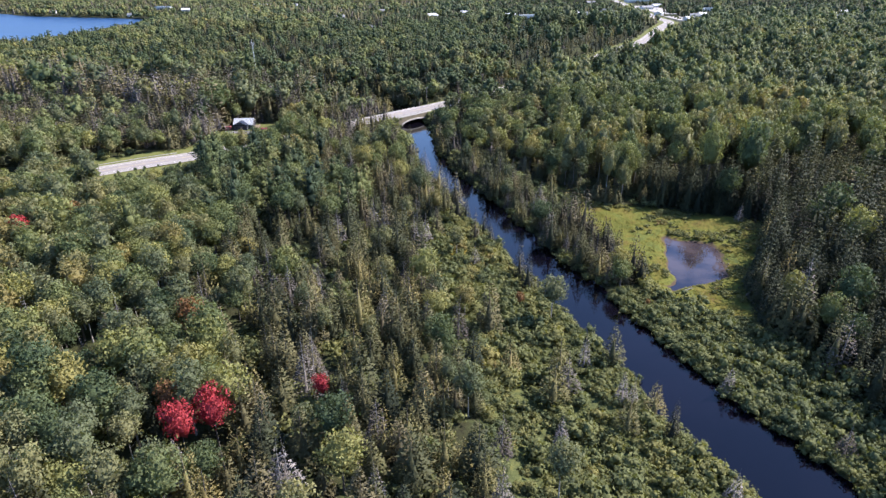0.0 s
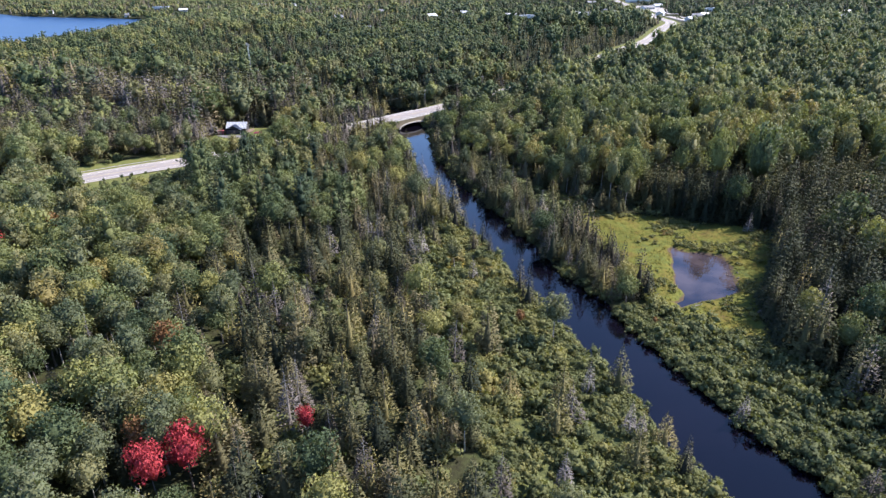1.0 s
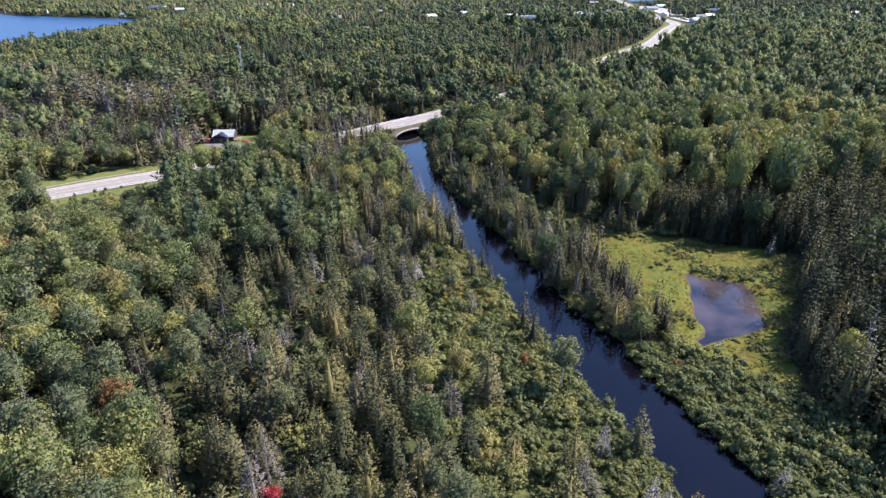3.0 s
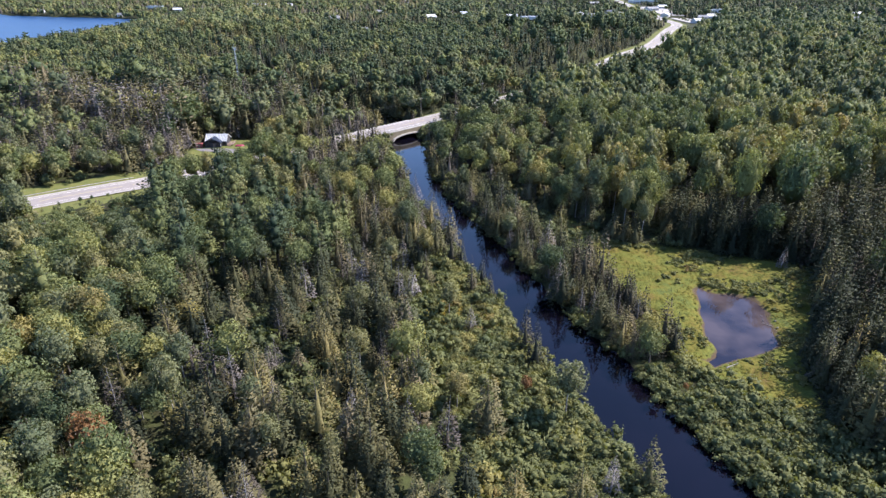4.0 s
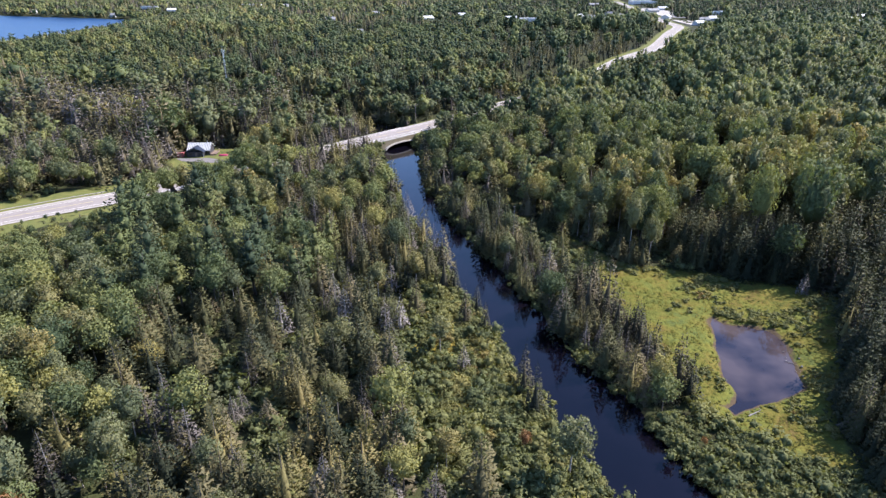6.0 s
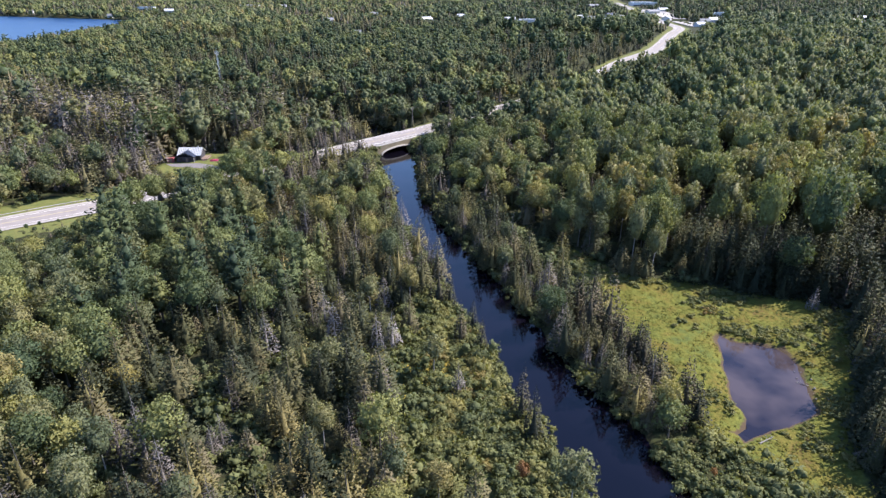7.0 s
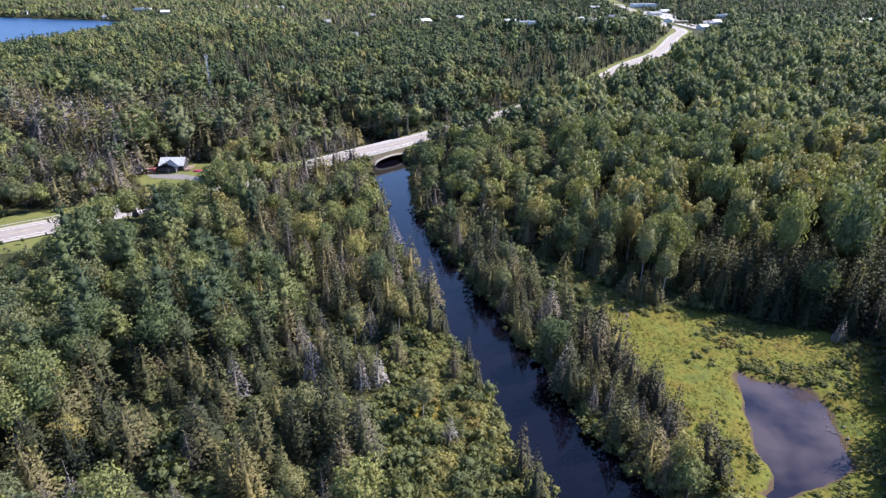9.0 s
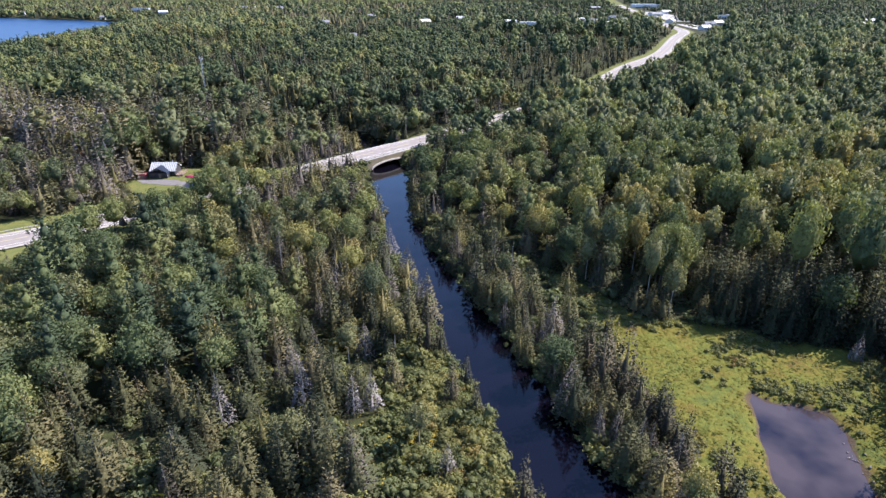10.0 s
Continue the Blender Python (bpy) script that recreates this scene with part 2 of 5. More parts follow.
def height(x, y):
    x, y = np.asarray(x, float), np.asarray(y, float)
    dl, dr = banks(x, y)
    far = (7 * rise(340, 520, y) + 6 * rise(520, 760, y)) * rise(-420, -120, x) + 22 * rise(1500, 2600, y)
    left = 0.7 + 0.6 * rise(0, 8, dl) + 4.6 * rise(16, 60, dl) + 2.8 * rise(55, 110, dl) * (1 - 0.6 * rise(190, 250, y))
    right = 0.5 + (5.0 * rise(6, 75, to_area(x, y, MARSH)) * rise(3, 30, dr) + 7 * rise(70, 260, dr) * rise(150, 330, y)) * (1 - rise(400, 680, y))
    h = np.where(dl > dr, left, right) + far
    h = h + 0.5 * softly(x, y, 23) * rise(15, 60, np.maximum(dl, dr))
    dh = np.hypot(x - HOME[0] - 4, y - HOME[1] + 4)
    h = h + (HOME[2] - h) * (1 - rise(16, 34, dh))
    d, rz = to_line(x, y, ROAD)
    h = h + (rz - 0.12 - 0.25 * rise(340, 400, y) - h) * (1 - rise(7.5 + 4 * rise(340, 400, y), 16 + 8 * rise(340, 400, y), d))
    inside = np.maximum(dl, dr)
    cut = rise(-0.6, 1.8, inside)
    h = np.where(y < 430, h * cut - 1.6 * (1 - cut), h)
    p = to_area(x, y, POND_RIM)
    h = np.where(p < 4, h + (-0.5 - h) * (1 - rise(-1.2, 1.2, p)), h)
    lk = to_area(x, y, LAKE_RIM)
    h = np.where(lk < 90, h * rise(0, 90, lk) + 0.8 * (1 - rise(0, 90, lk)), h)
    h = np.where(lk < 10, h + (-3 - h) * (1 - rise(-6, 8, lk)), h)
    return h


def mesh_of(name, verts, tris, mats, index=None, tint=None, smooth=True, normals=None):
    """A mesh from arrays of places and triangles."""
    me = bpy.data.meshes.new(name)
    verts, tris = np.asarray(verts, np.float32), np.asarray(tris, np.int32)
    me.vertices.add(len(verts))
    me.vertices.foreach_set("co", verts.ravel())
    me.loops.add(tris.size)
    me.loops.foreach_set("vertex_index", tris.ravel())
    me.polygons.add(len(tris))
    me.polygons.foreach_set("loop_start", np.arange(0, tris.size, tris.shape[1], dtype=np.int32))
    for m in mats:
        me.materials.append(m)
    if index is not None:
        me.polygons.foreach_set("material_index", np.asarray(index, np.int32))
    if tint is not None:
        me.attributes.new("tint", "FLOAT", "POINT").data.foreach_set("value", np.asarray(tint, np.float32))
    me.polygons.foreach_set("use_smooth", np.full(len(tris), smooth))
    if normals is not None:
        me.attributes.new("custom_normal", "FLOAT_VECTOR", "POINT").data.foreach_set("vector", np.asarray(normals, np.float32).ravel())
    me.update(calc_edges=True)
    return me


# ---- ground, one sheet to the horizon ----
def steps(spans, out_lo, out_hi, grow=1.15):
    """Grid lines: even steps in the given spans, then ever wider ones out to the horizon."""
    mid = []
    for lo, hi, step in spans:
        mid += list(np.arange(lo, hi - 0.01, step))
    mid.append(spans[-1][1])
    s = spans[0][2]
    while mid[0] > out_lo:
        s *= grow
        mid.insert(0, mid[0] - s)
    s = spans[-1][2]
    while mid[-1] < out_hi:
        s *= grow
        mid.append(mid[-1] + s)
    return np.array(mid)


gx = steps([(-140, -60, 4), (-60, 110, 1.8), (110, 330, 5.5)], -6000, 6000)
gy = steps([(44, 330, 1.8), (330, 900, 6)], -1500, 7000)
GX, GY = np.meshgrid(gx, gy)
GZ = height(GX, GY)
n_x, n_y = len(gx), len(gy)
cell = (np.arange(n_y - 1)[:, None] * n_x + np.arange(n_x - 1)[None]).ravel()
quads = np.stack([cell, cell + 1, cell + n_x + 1, cell + n_x], 1)
ground_mesh = mesh_of("ground", np.stack([GX, GY, GZ], -1).reshape(-1, 3), quads, [])
for key, v in (("meadow", 1 - rise(-1.5, 1.5, to_area(GX, GY, MEADOW))), ("lawn", np.maximum(1 - rise(12, 18, np.hypot(GX + 87, GY - 277)), (1 - rise(7 + 6 * (GY < 250) + 2 * (GY > 440), 11 + 7 * (GY < 250) + 3 * (GY > 440), to_line(GX, GY, ROAD)[0])) * np.where((GY > 345) & (GY < 440), 0.6, 1.0) * np.where((GX > -45) & (GX < -14), 0.0, 1.0))),
               ("scrub", np.maximum((1 - rise(np.interp(GY, [60, 100, 135, 160, 185, 200], [36, 29, 24, 16, 6, 1]), np.interp(GY, [60, 100, 135, 160, 185, 200], [41, 33, 28, 20, 9, 4]), banks(GX, GY)[0])) * (banks(GX, GY)[0] > 0), (1 - rise(-2, 2, to_area(GX, GY, MARSH))) * (banks(GX, GY)[1] > 0)) * (GY < 215)),
               ("silt", 1 - rise(-0.2, 1.2, to_area(GX, GY, POND_RIM)))):
    ground_mesh.attributes.new(key, "FLOAT", "POINT").data.foreach_set("value", v.ravel().astype(np.float32))
ground_mesh.polygons.foreach_set("use_smooth", np.ones(len(quads), bool))
GROUND, t, b = shader("forest_floor_and_meadow")


def field(t, name):
    a = t.nodes.new("ShaderNodeAttribute")
    a.attribute_name = name
    return a.outputs["Fac"]


def ragged(t, name, scale=0.5):
    """A field's edge, broken up by noise."""
    v = sums(t, "ADD", field(t, name), sums(t, "MULTIPLY", sums(t, "SUBTRACT", world_noise(t, scale, 4, 0.7), 0.5), 1.1))
    r = t.nodes.new("ShaderNodeMapRange")
    r.inputs[1].default_value, r.inputs[2].default_value = 0.35, 0.65
    t.links.new(v, r.inputs[0])
    return sums(t, "MULTIPLY", r.outputs[0], sums(t, "MULTIPLY", field(t, name), 8.0, True))


col = ramp(t, world_noise(t, 0.35, 5, 0.7), [(0.3, (0.018, 0.016, 0.010)), (0.5, (0.032, 0.034, 0.015)), (0.7, (0.055, 0.066, 0.024))])
wet = ramp(t, world_noise(t, 0.13, 6, 0.72), [(0.30, (0.085, 0.058, 0.022)), (0.42, (0.120, 0.100, 0.022)), (0.52, (0.112, 0.114, 0.023)), (0.62, (0.086, 0.100, 0.024)), (0.75, (0.048, 0.062, 0.024))])
tuft = ramp(t, world_noise(t, 1.6, 4, 0.7), [(0.3, (0.7, 0.7, 0.7)), (0.6, (1.12, 1.12, 1.1))])
under = ramp(t, world_noise(t, 0.8, 5, 0.7), [(0.3, (0.040, 0.048, 0.020)), (0.55, (0.080, 0.090, 0.032)), (0.75, (0.125, 0.118, 0.036))])
col = blend(t, ragged(t, "scrub"), col, under)
col = blend(t, ragged(t, "meadow"), col, blend(t, 1.0, wet, tuft, "MULTIPLY"))
green = ramp(t, world_noise(t, 0.6, 4), [(0.3, (0.085, 0.105, 0.032)), (0.7, (0.145, 0.138, 0.045))])
col = blend(t, ragged(t, "lawn"), col, green)
col = blend(t, ragged(t, "silt", 1.2), col, (0.075, 0.054, 0.034))
t.links.new(col, b.inputs["Base Color"])
b.inputs["Roughness"].default_value = 0.95
b.inputs["Specular IOR Level"].default_value = 0.08
bp = node(t, "ShaderNodeBump", Strength=0.6, Distance=0.25)
t.links.new(world_noise(t, 1.6, 4, 0.7), bp.inputs["Height"])
t.links.new(bp.outputs[0], b.inputs["Normal"])
ground_mesh.materials.append(GROUND)
ground = tagged(new("ground", ground_mesh), "dark forest floor with a bright yellow-green marsh meadow", "ground", kind="structure")


# ---- water ----
def strip(name, left, right, z, mat):
    v, f = [], []
    for p, q in zip(left, right):
        for s in (0, 0.25, 0.5, 0.75, 1):
            v.append((p[0] + (q[0] - p[0]) * s, p[1] + (q[1] - p[1]) * s, z))
    for i in range(len(left) - 1):
        for k in range(4):
            a = i * 5 + k
            f.append((a, a + 1, a + 6, a + 5))
    return new(name, mesh_of(name, v, f, [mat]))


ys = np.concatenate([[-1500, -900, -500, -250, -120, -60, -30], np.arange(0, 425, 4.0)])
river = strip("river", [(np.interp(y, BANK_Y, BANK_L) - 3, y) for y in ys], [(np.interp(y, BANK_Y, BANK_R) + 3, y) for y in ys], 0.0, RIVER)
tagged(river, "smooth dark blue-black river between wooded banks", "river", kind="structure")


def pool(name, rim, out, z, mat):
    c = np.mean(np.array(rim), 0)
    bm = bmesh.new()
    bm.faces.new([bm.verts.new((c[0] + (p[0] - c[0]) * out, c[1] + (p[1] - c[1]) * out, z)) for p in rim])
    bmesh.ops.triangulate(bm, faces=bm.faces[:])
    me = bpy.data.meshes.new(name)
    bm.to_mesh(me)
    bm.free()
    me.materials.append(mat)
    return new(name, me)


pond = tagged(pool("pond", POND_RIM, 1.08, 0.03, POND), "shallow grey-violet marsh pond with a silty bottom", "pond", kind="structure")
lake = tagged(pool("lake", LAKE_RIM, 1.03, 0.0, LAKE), "open blue lake with a wooded far shore", "lake", kind="structure")


# ---- the road, its shoulders and lines ----
def resample(pts, step):
    out = []
    for i in range(1, len(pts) - 2):
        p0, p1, p2, p3 = (Vector(pts[i + k]) for k in (-1, 0, 1, 2))
        n = max(2, int((p2 - p1).length / step))
        for k in range(n):
            s = k / n
            out.append(0.5 * ((2 * p1) + (p2 - p0) * s + (2 * p0 - 5 * p1 + 4 * p2 - p3) * s * s + (3 * p1 - p0 - 3 * p2 + p3) * s ** 3))
    return out


LINE = resample(ROAD, 5.0)


def ribbon(name, line, lo, hi, lift, mat, dash=None):
    v, f = [], []
    for i, p in enumerate(line):
        d = (line[min(i + 1, len(line) - 1)] - line[max(i - 1, 0)])
        n = Vector((d.y, -d.x, 0)).normalized()
        v += [p + n * lo + Vector((0, 0, lift)), p + n * hi + Vector((0, 0, lift))]
    for i in range(len(line) - 1):
        if dash and i % dash >= dash - 1:
            continue
        a = 2 * i
        f.append((a, a + 1, a + 3, a + 2))
    return new(name, mesh_of(name, [tuple(p) for p in v], f, [mat]))


tagged(ribbon("road", LINE, -4.7, 4.7, 0.02, ASPHALT), "pale sun-bleached two-lane asphalt highway", "road", kind="structure")
for side in (-1, 1):
    lo, hi = sorted((side * 4.7, side * 6.0))
    tagged(ribbon("road_shoulder", LINE, lo, hi, 0.0, GRAVEL), "light gravel shoulder of the highway", "road shoulder", kind="structure")
    lo, hi = sorted((side * 3.55, side * 3.7))
    tagged(ribbon("edge_line", LINE, lo, hi, 0.026, PAINT), "white painted edge line", "road marking", kind="structure")
tagged(ribbon("centre_line", LINE, -0.14, 0.14, 0.026, YELLOW, 4), "broken yellow painted centre line", "road marking", kind="structure")


# ---- trees: how one of each kind grows ----
def kites(base, along, side, length, width, sag=0.0):
    """Flat blades as pairs of triangles: from base, out along, wide to both sides; the edges sag."""
    n = len(base)
    length, width, sag = (np.broadcast_to(np.asarray(v, float), (n,))[:, None] for v in (length, width, sag))
    side = side * np.where(np.cross(side, along)[:, 2:3] < 0, -1.0, 1.0)
    mid = base + along * length * 0.5 - np.array([0, 0, 1.0]) * sag
    v = np.stack([base, mid + side * width, base + along * length, mid - side * width], 1).reshape(-1, 3)
    k = np.arange(n)[:, None] * 4
    up = unit(np.repeat(along, 4, 0) * 0.3 + np.array([0, 0, 1.0]))
    return v, np.concatenate([np.hstack([k, k + 1, k + 2]), np.hstack([k, k + 2, k + 3])]), up


def shards(base, along, side, length, width, sag=0.0, face=None):
    """Small sprays of leaves or needles, one triangle each, turned and shaded towards the outside of their crown."""
    n = len(base)
    length, width, sag = (np.broadcast_to(np.asarray(v, float), (n,))[:, None] for v in (length, width, sag))
    face = np.broadcast_to(np.array([0, 0, 1.0]) if face is None else face, (n, 3))
    flip = np.where((np.cross(along, side) * face).sum(1) < 0, 1.0, -1.0)[:, None]
    side = side * flip
    low = base + along * length * 0.3 - np.array([0, 0, 1.0]) * sag
    v = np.stack([low + side * width, base + along * length, low - side * width], 1).reshape(-1, 3)
    own = -np.cross(along, side)
    return v, np.arange(3 * n).reshape(-1, 3), np.repeat(unit(face * 1.0 + unit(own) * 0.35), 3, 0)


def unit(v):
    return v / np.maximum(np.linalg.norm(v, axis=-1, keepdims=True), 1e-9)


def merge(*shapes):
    """Several shapes as one: places, triangles and, where all have them, normals."""
    vs, fs, n = [], [], 0
    for shape in shapes:
        vs.append(shape[0])
        fs.append(shape[1] + n)
        n += len(shape[0])
    if all(len(shape) > 2 for shape in shapes):
        return np.concatenate(vs), np.concatenate(fs), np.concatenate([shape[2] for shape in shapes])
    return np.concatenate(vs), np.concatenate(fs)


def stem(r, h, bend, sides=6, rings=5, top=0.12, base=0.0):
    """A tapered, slightly crooked trunk or limb along z."""
    a = np.arange(sides) / sides * 2 * np.pi
    v, f = [], []
    for k in range(rings + 1):
        s = k / rings
        w = r * (1 - s * (1 - top)) * (1.35 if k == 0 else 1)
        v.append(np.stack([w * np.cos(a) + bend[0] * s * s, w * np.sin(a) + bend[1] * s * s, np.full(sides, base + h * s)], 1))
    for k in range(rings):
        for i in range(sides):
            j = (i + 1) % sides
            p, q, u, w = k * sides + i, k * sides + j, (k + 1) * sides + j, (k + 1) * sides + i
            f += [(p, q, u), (p, u, w)]
    return np.concatenate(v), np.array(f)


def limb(start, end, r, sides=4):
    """A straight tapered limb between two places."""
    d = np.subtract(end, start)
    w = unit(d)
    a = unit(np.cross(w, (0.3, 0.9, 0.2)))
    b = np.cross(w, a)
    t = np.arange(sides) / sides * 2 * np.pi
    ring = np.cos(t)[:, None] * a + np.sin(t)[:, None] * b
    v = np.concatenate([start + ring * r, end + ring * r * 0.3])
    f = []
    for i in range(sides):
        j = (i + 1) % sides
        f += [(i, j, sides + j), (i, sides + j, sides + i)]
    return v, np.array(f)


def conifer_crown(rng, h, r, n, size, low=0.05, power=0.95, droop=0.35, heart=0.42, rings=5, sides=7, slim=0.30, tiers=13, thin=0.0, spray=shards, apex=0.66):
    """A pointed crown: many short ragged sprays on drooping, uneven tiers of boughs, round a dense heart."""
    lean = rng.normal(0, 0.02, 2) * h
    s = 1 - np.sqrt(rng.uniform(0, 1, n))
    s = np.clip(np.round(s * tiers + rng.normal(0, 0.22, n)) / tiers + rng.uniform(-0.25, 0.25, n) / tiers, 0, 1)
    a = rng.uniform(0, 2 * np.pi, n)
    w1, w2 = rng.uniform(0, 6.28, 2)
    uneven = 1 + 0.16 * np.sin(2 * a + w1 + 5 * s) + 0.12 * np.sin(5 * a + w2 - 11 * s) + 0.10 * np.sin(a * 9 + 40 * s)
    reach = (r * (1 - s) ** power + 0.10) * uneven * (1 - (1 - thin * 0.5) * rng.uniform(0, 1, n) ** 3 * 0.45)
    out = np.stack([np.cos(a), np.sin(a), np.zeros(n)], 1)
    p = out * reach[:, None] * 0.92
    p[:, 0] += lean[0] * s * s
    p[:, 1] += lean[1] * s * s
    p[:, 2] = h * (low + (0.97 - low) * s) - droop * reach * 0.45
    b = a + rng.normal(0, 0.55, n)
    along = unit(np.stack([np.cos(b), np.sin(b), -droop + rng.normal(0.12, 0.30, n) + 0.55 * s], 1))
    side = unit(np.stack([-np.sin(b), np.cos(b), rng.normal(0, 0.45, n)], 1))
    L = size * rng.uniform(0.55, 1.35, n) * (0.55 + 0.45 * (1 - s))
    L = np.minimum(L, reach * 1.2 + 0.12)
    face = unit(out + np.array([0, 0, 0.42]) + rng.normal(0, 0.22, (n, 3)) + 0.25 * np.stack([np.cos(b), np.sin(b), 0 * b], 1))
    crown = spray(p - along * L[:, None] * 0.45, along, side, L, L * slim, 0.08 * L, face)
    tip = np.repeat([[lean[0], lean[1], h * 0.93]], 2, 0)
    top = spray(tip, np.array([[0, 0, 1.0]] * 2), np.array([[1.0, 0, 0], [0, 1.0, 0]]), 0.08 * h, 0.04 + 0.004 * h, 0.0, np.array([0.4, -0.3, 0.8]))
    if heart <= 0:
        return merge(crown, top)
    v, f = [], []
    for k in range(rings):
        q = k / rings
        for i in range(sides):
            t = 2 * np.pi * (i + 0.5 * k) / sides
            w = heart * r * (1 - q) ** (power + 0.5) * rng.uniform(0.6, 1.15)
            v.append((w * np.cos(t) + lean[0] * q * q, w * np.sin(t) + lean[1] * q * q, h * (low + 0.02 + (apex - low) * (q + rng.uniform(-0.05, 0.05)))))
    v.append((lean[0] * 0.7, lean[1] * 0.7, h * (apex + 0.04)))
    for k in range(rings - 1):
        for i in range(sides):
            j = (i + 1) % sides
            f += [(k * sides + i, k * sides + j, (k + 1) * sides + i), (k * sides + j, (k + 1) * sides + j, (k + 1) * sides + i)]
    for i in range(sides):
        f.append(((rings - 1) * sides + i, (rings - 1) * sides + (i + 1) % sides, rings * sides))
    v = np.array(v)
    return merge(crown, top, (v, np.array(f), unit(v * np.array([1, 1, 0]) + np.array([0, 0, 0.35]))))


def leaf_cover(rng, centres, radii, per_area, size, up=0.25, flat=0.85, spray=shards, lift=0.15):
    """Leaf sprays over a set of round masses, facing outwards but ruffled."""
    base, along, side, length, face = [], [], [], [], []
    for c, rad in zip(centres, radii):
        n = max(2, int(per_area * rad * rad))
        d = unit(rng.normal(0, 1, (n, 3)) + np.array([0, 0, up]))
        p = c + d * rad * rng.uniform(0.62, 1.15, (n, 1)) * np.array([1, 1, flat])
        nrm = unit(d + rng.normal(0, 0.55, (n, 3)))
        a = unit(np.cross(nrm, rng.normal(0, 1, (n, 3))))
        base.append(p - a * size * 0.5), along.append(a), side.append(np.cross(nrm, a)), length.append(size * rng.uniform(0.55, 1.4, n))
        face.append(unit(d + rng.normal(0, 0.22, (n, 3)) + np.array([0, 0, lift])))
    base, along, side, length, face = (np.concatenate(v) for v in (base, along, side, length, face))
    return spray(base, along, side, length, length * 0.48, length * rng.uniform(-0.12, 0.12, len(length)), face)


PHI = (1 + 5 ** 0.5) / 2
ICO_V = unit(np.array([(-1, PHI, 0), (1, PHI, 0), (-1, -PHI, 0), (1, -PHI, 0), (0, -1, PHI), (0, 1, PHI), (0, -1, -PHI), (0, 1, -PHI), (PHI, 0, -1), (PHI, 0, 1), (-PHI, 0, -1), (-PHI, 0, 1)], float))
ICO_F = np.array([(0, 11, 5), (0, 5, 1), (0, 1, 7), (0, 7, 10), (0, 10, 11), (1, 5, 9), (5, 11, 4), (11, 10, 2), (10, 7, 6), (7, 1, 8), (3, 9, 4), (3, 4, 2), (3, 2, 6), (3, 6, 8), (3, 8, 9), (4, 9, 5), (2, 4, 11), (6, 2, 10), (8, 6, 7), (9, 8, 1)])


OCT_V = np.array([(1, 0, 0), (-1, 0, 0), (0, 1, 0), (0, -1, 0), (0, 0, 1), (0, 0, -1)], float)
OCT_F = np.array([(0, 2, 4), (2, 1, 4), (1, 3, 4), (3, 0, 4), (2, 0, 5), (1, 2, 5), (3, 1, 5), (0, 3, 5)])


def masses(rng, centres, radii, scale, tall=0.85, coarse=False, lift=0.0):
    """Rough dense inner masses behind the leaf sprays."""
    shapes = []
    for c, rad in zip(centres, radii):
        q = np.linalg.qr(rng.normal(0, 1, (3, 3)))[0]
        q[:, 0] *= np.sign(np.linalg.det(q))
        points, faces = (OCT_V, OCT_F) if coarse else (ICO_V, ICO_F)
        v = points @ q * rad * scale * rng.uniform(0.75, 1.15, (len(points), 1)) * np.array([1, 1, tall])
        shapes.append((c + v, faces, unit(unit(v) + np.array([0, 0, lift]))))
    return merge(*shapes)


def broad_lobes(rng, h, r, n, lobe=0.36):
    """Where the leaf masses of a broadleaf crown sit: clumps on an uneven egg, closer towards the top."""
    c, q = [], []
    mid, half = h * 0.62, h * 0.34
    turn = rng.uniform(0, 6.28)
    for i in range(n):
        z = 1 - 1.55 * (i + 0.5) / n
        w = math.sqrt(max(0.0, 1 - z * z))
        a = 2.4 * i + turn + rng.uniform(-0.35, 0.35)
        out = rng.uniform(0.55, 0.86)
        c.append(np.array([np.cos(a) * w * r * out, np.sin(a) * w * r * out, mid + z * half * out]))
        q.append(r * lobe * rng.uniform(0.72, 1.3))
    return c, q


def broad_crown(rng, h, r, lobes, per_area, size, core=0.72, lobe=0.36, heart=0.70, clumps=False, spray=shards):
    """Clumps of leaves round a dense middle."""
    c, q = broad_lobes(rng, h, r, lobes, lobe)
    lift = 0.25 if clumps else 0.15
    middle = masses(rng, [np.array([0, 0, h * (0.54 if clumps else 0.60)])], [r], heart, h * (0.40 if clumps else 0.33) / r, False, lift)
    shapes = [leaf_cover(rng, c, q, per_area, size, 0.35, 0.9, spray, lift), middle]
    if clumps:
        shapes.append(masses(rng, c, q, core, 0.9, True, lift))
    return merge(*shapes)


def broad_trunk(rng, h, r, thick=0.16):
    parts = [stem(thick, h * 0.82, rng.normal(0, 0.25, 2), 6, 5)]
    for i in range(6):
        a, z = 2.4 * i + rng.uniform(-0.4, 0.4), h * rng.uniform(0.35, 0.65)
        parts.append(limb(np.array([0, 0, z]), np.array([np.cos(a) * r * 0.6, np.sin(a) * r * 0.6, z + h * rng.uniform(0.12, 0.25)]), thick * 0.45))
    return merge(*parts)


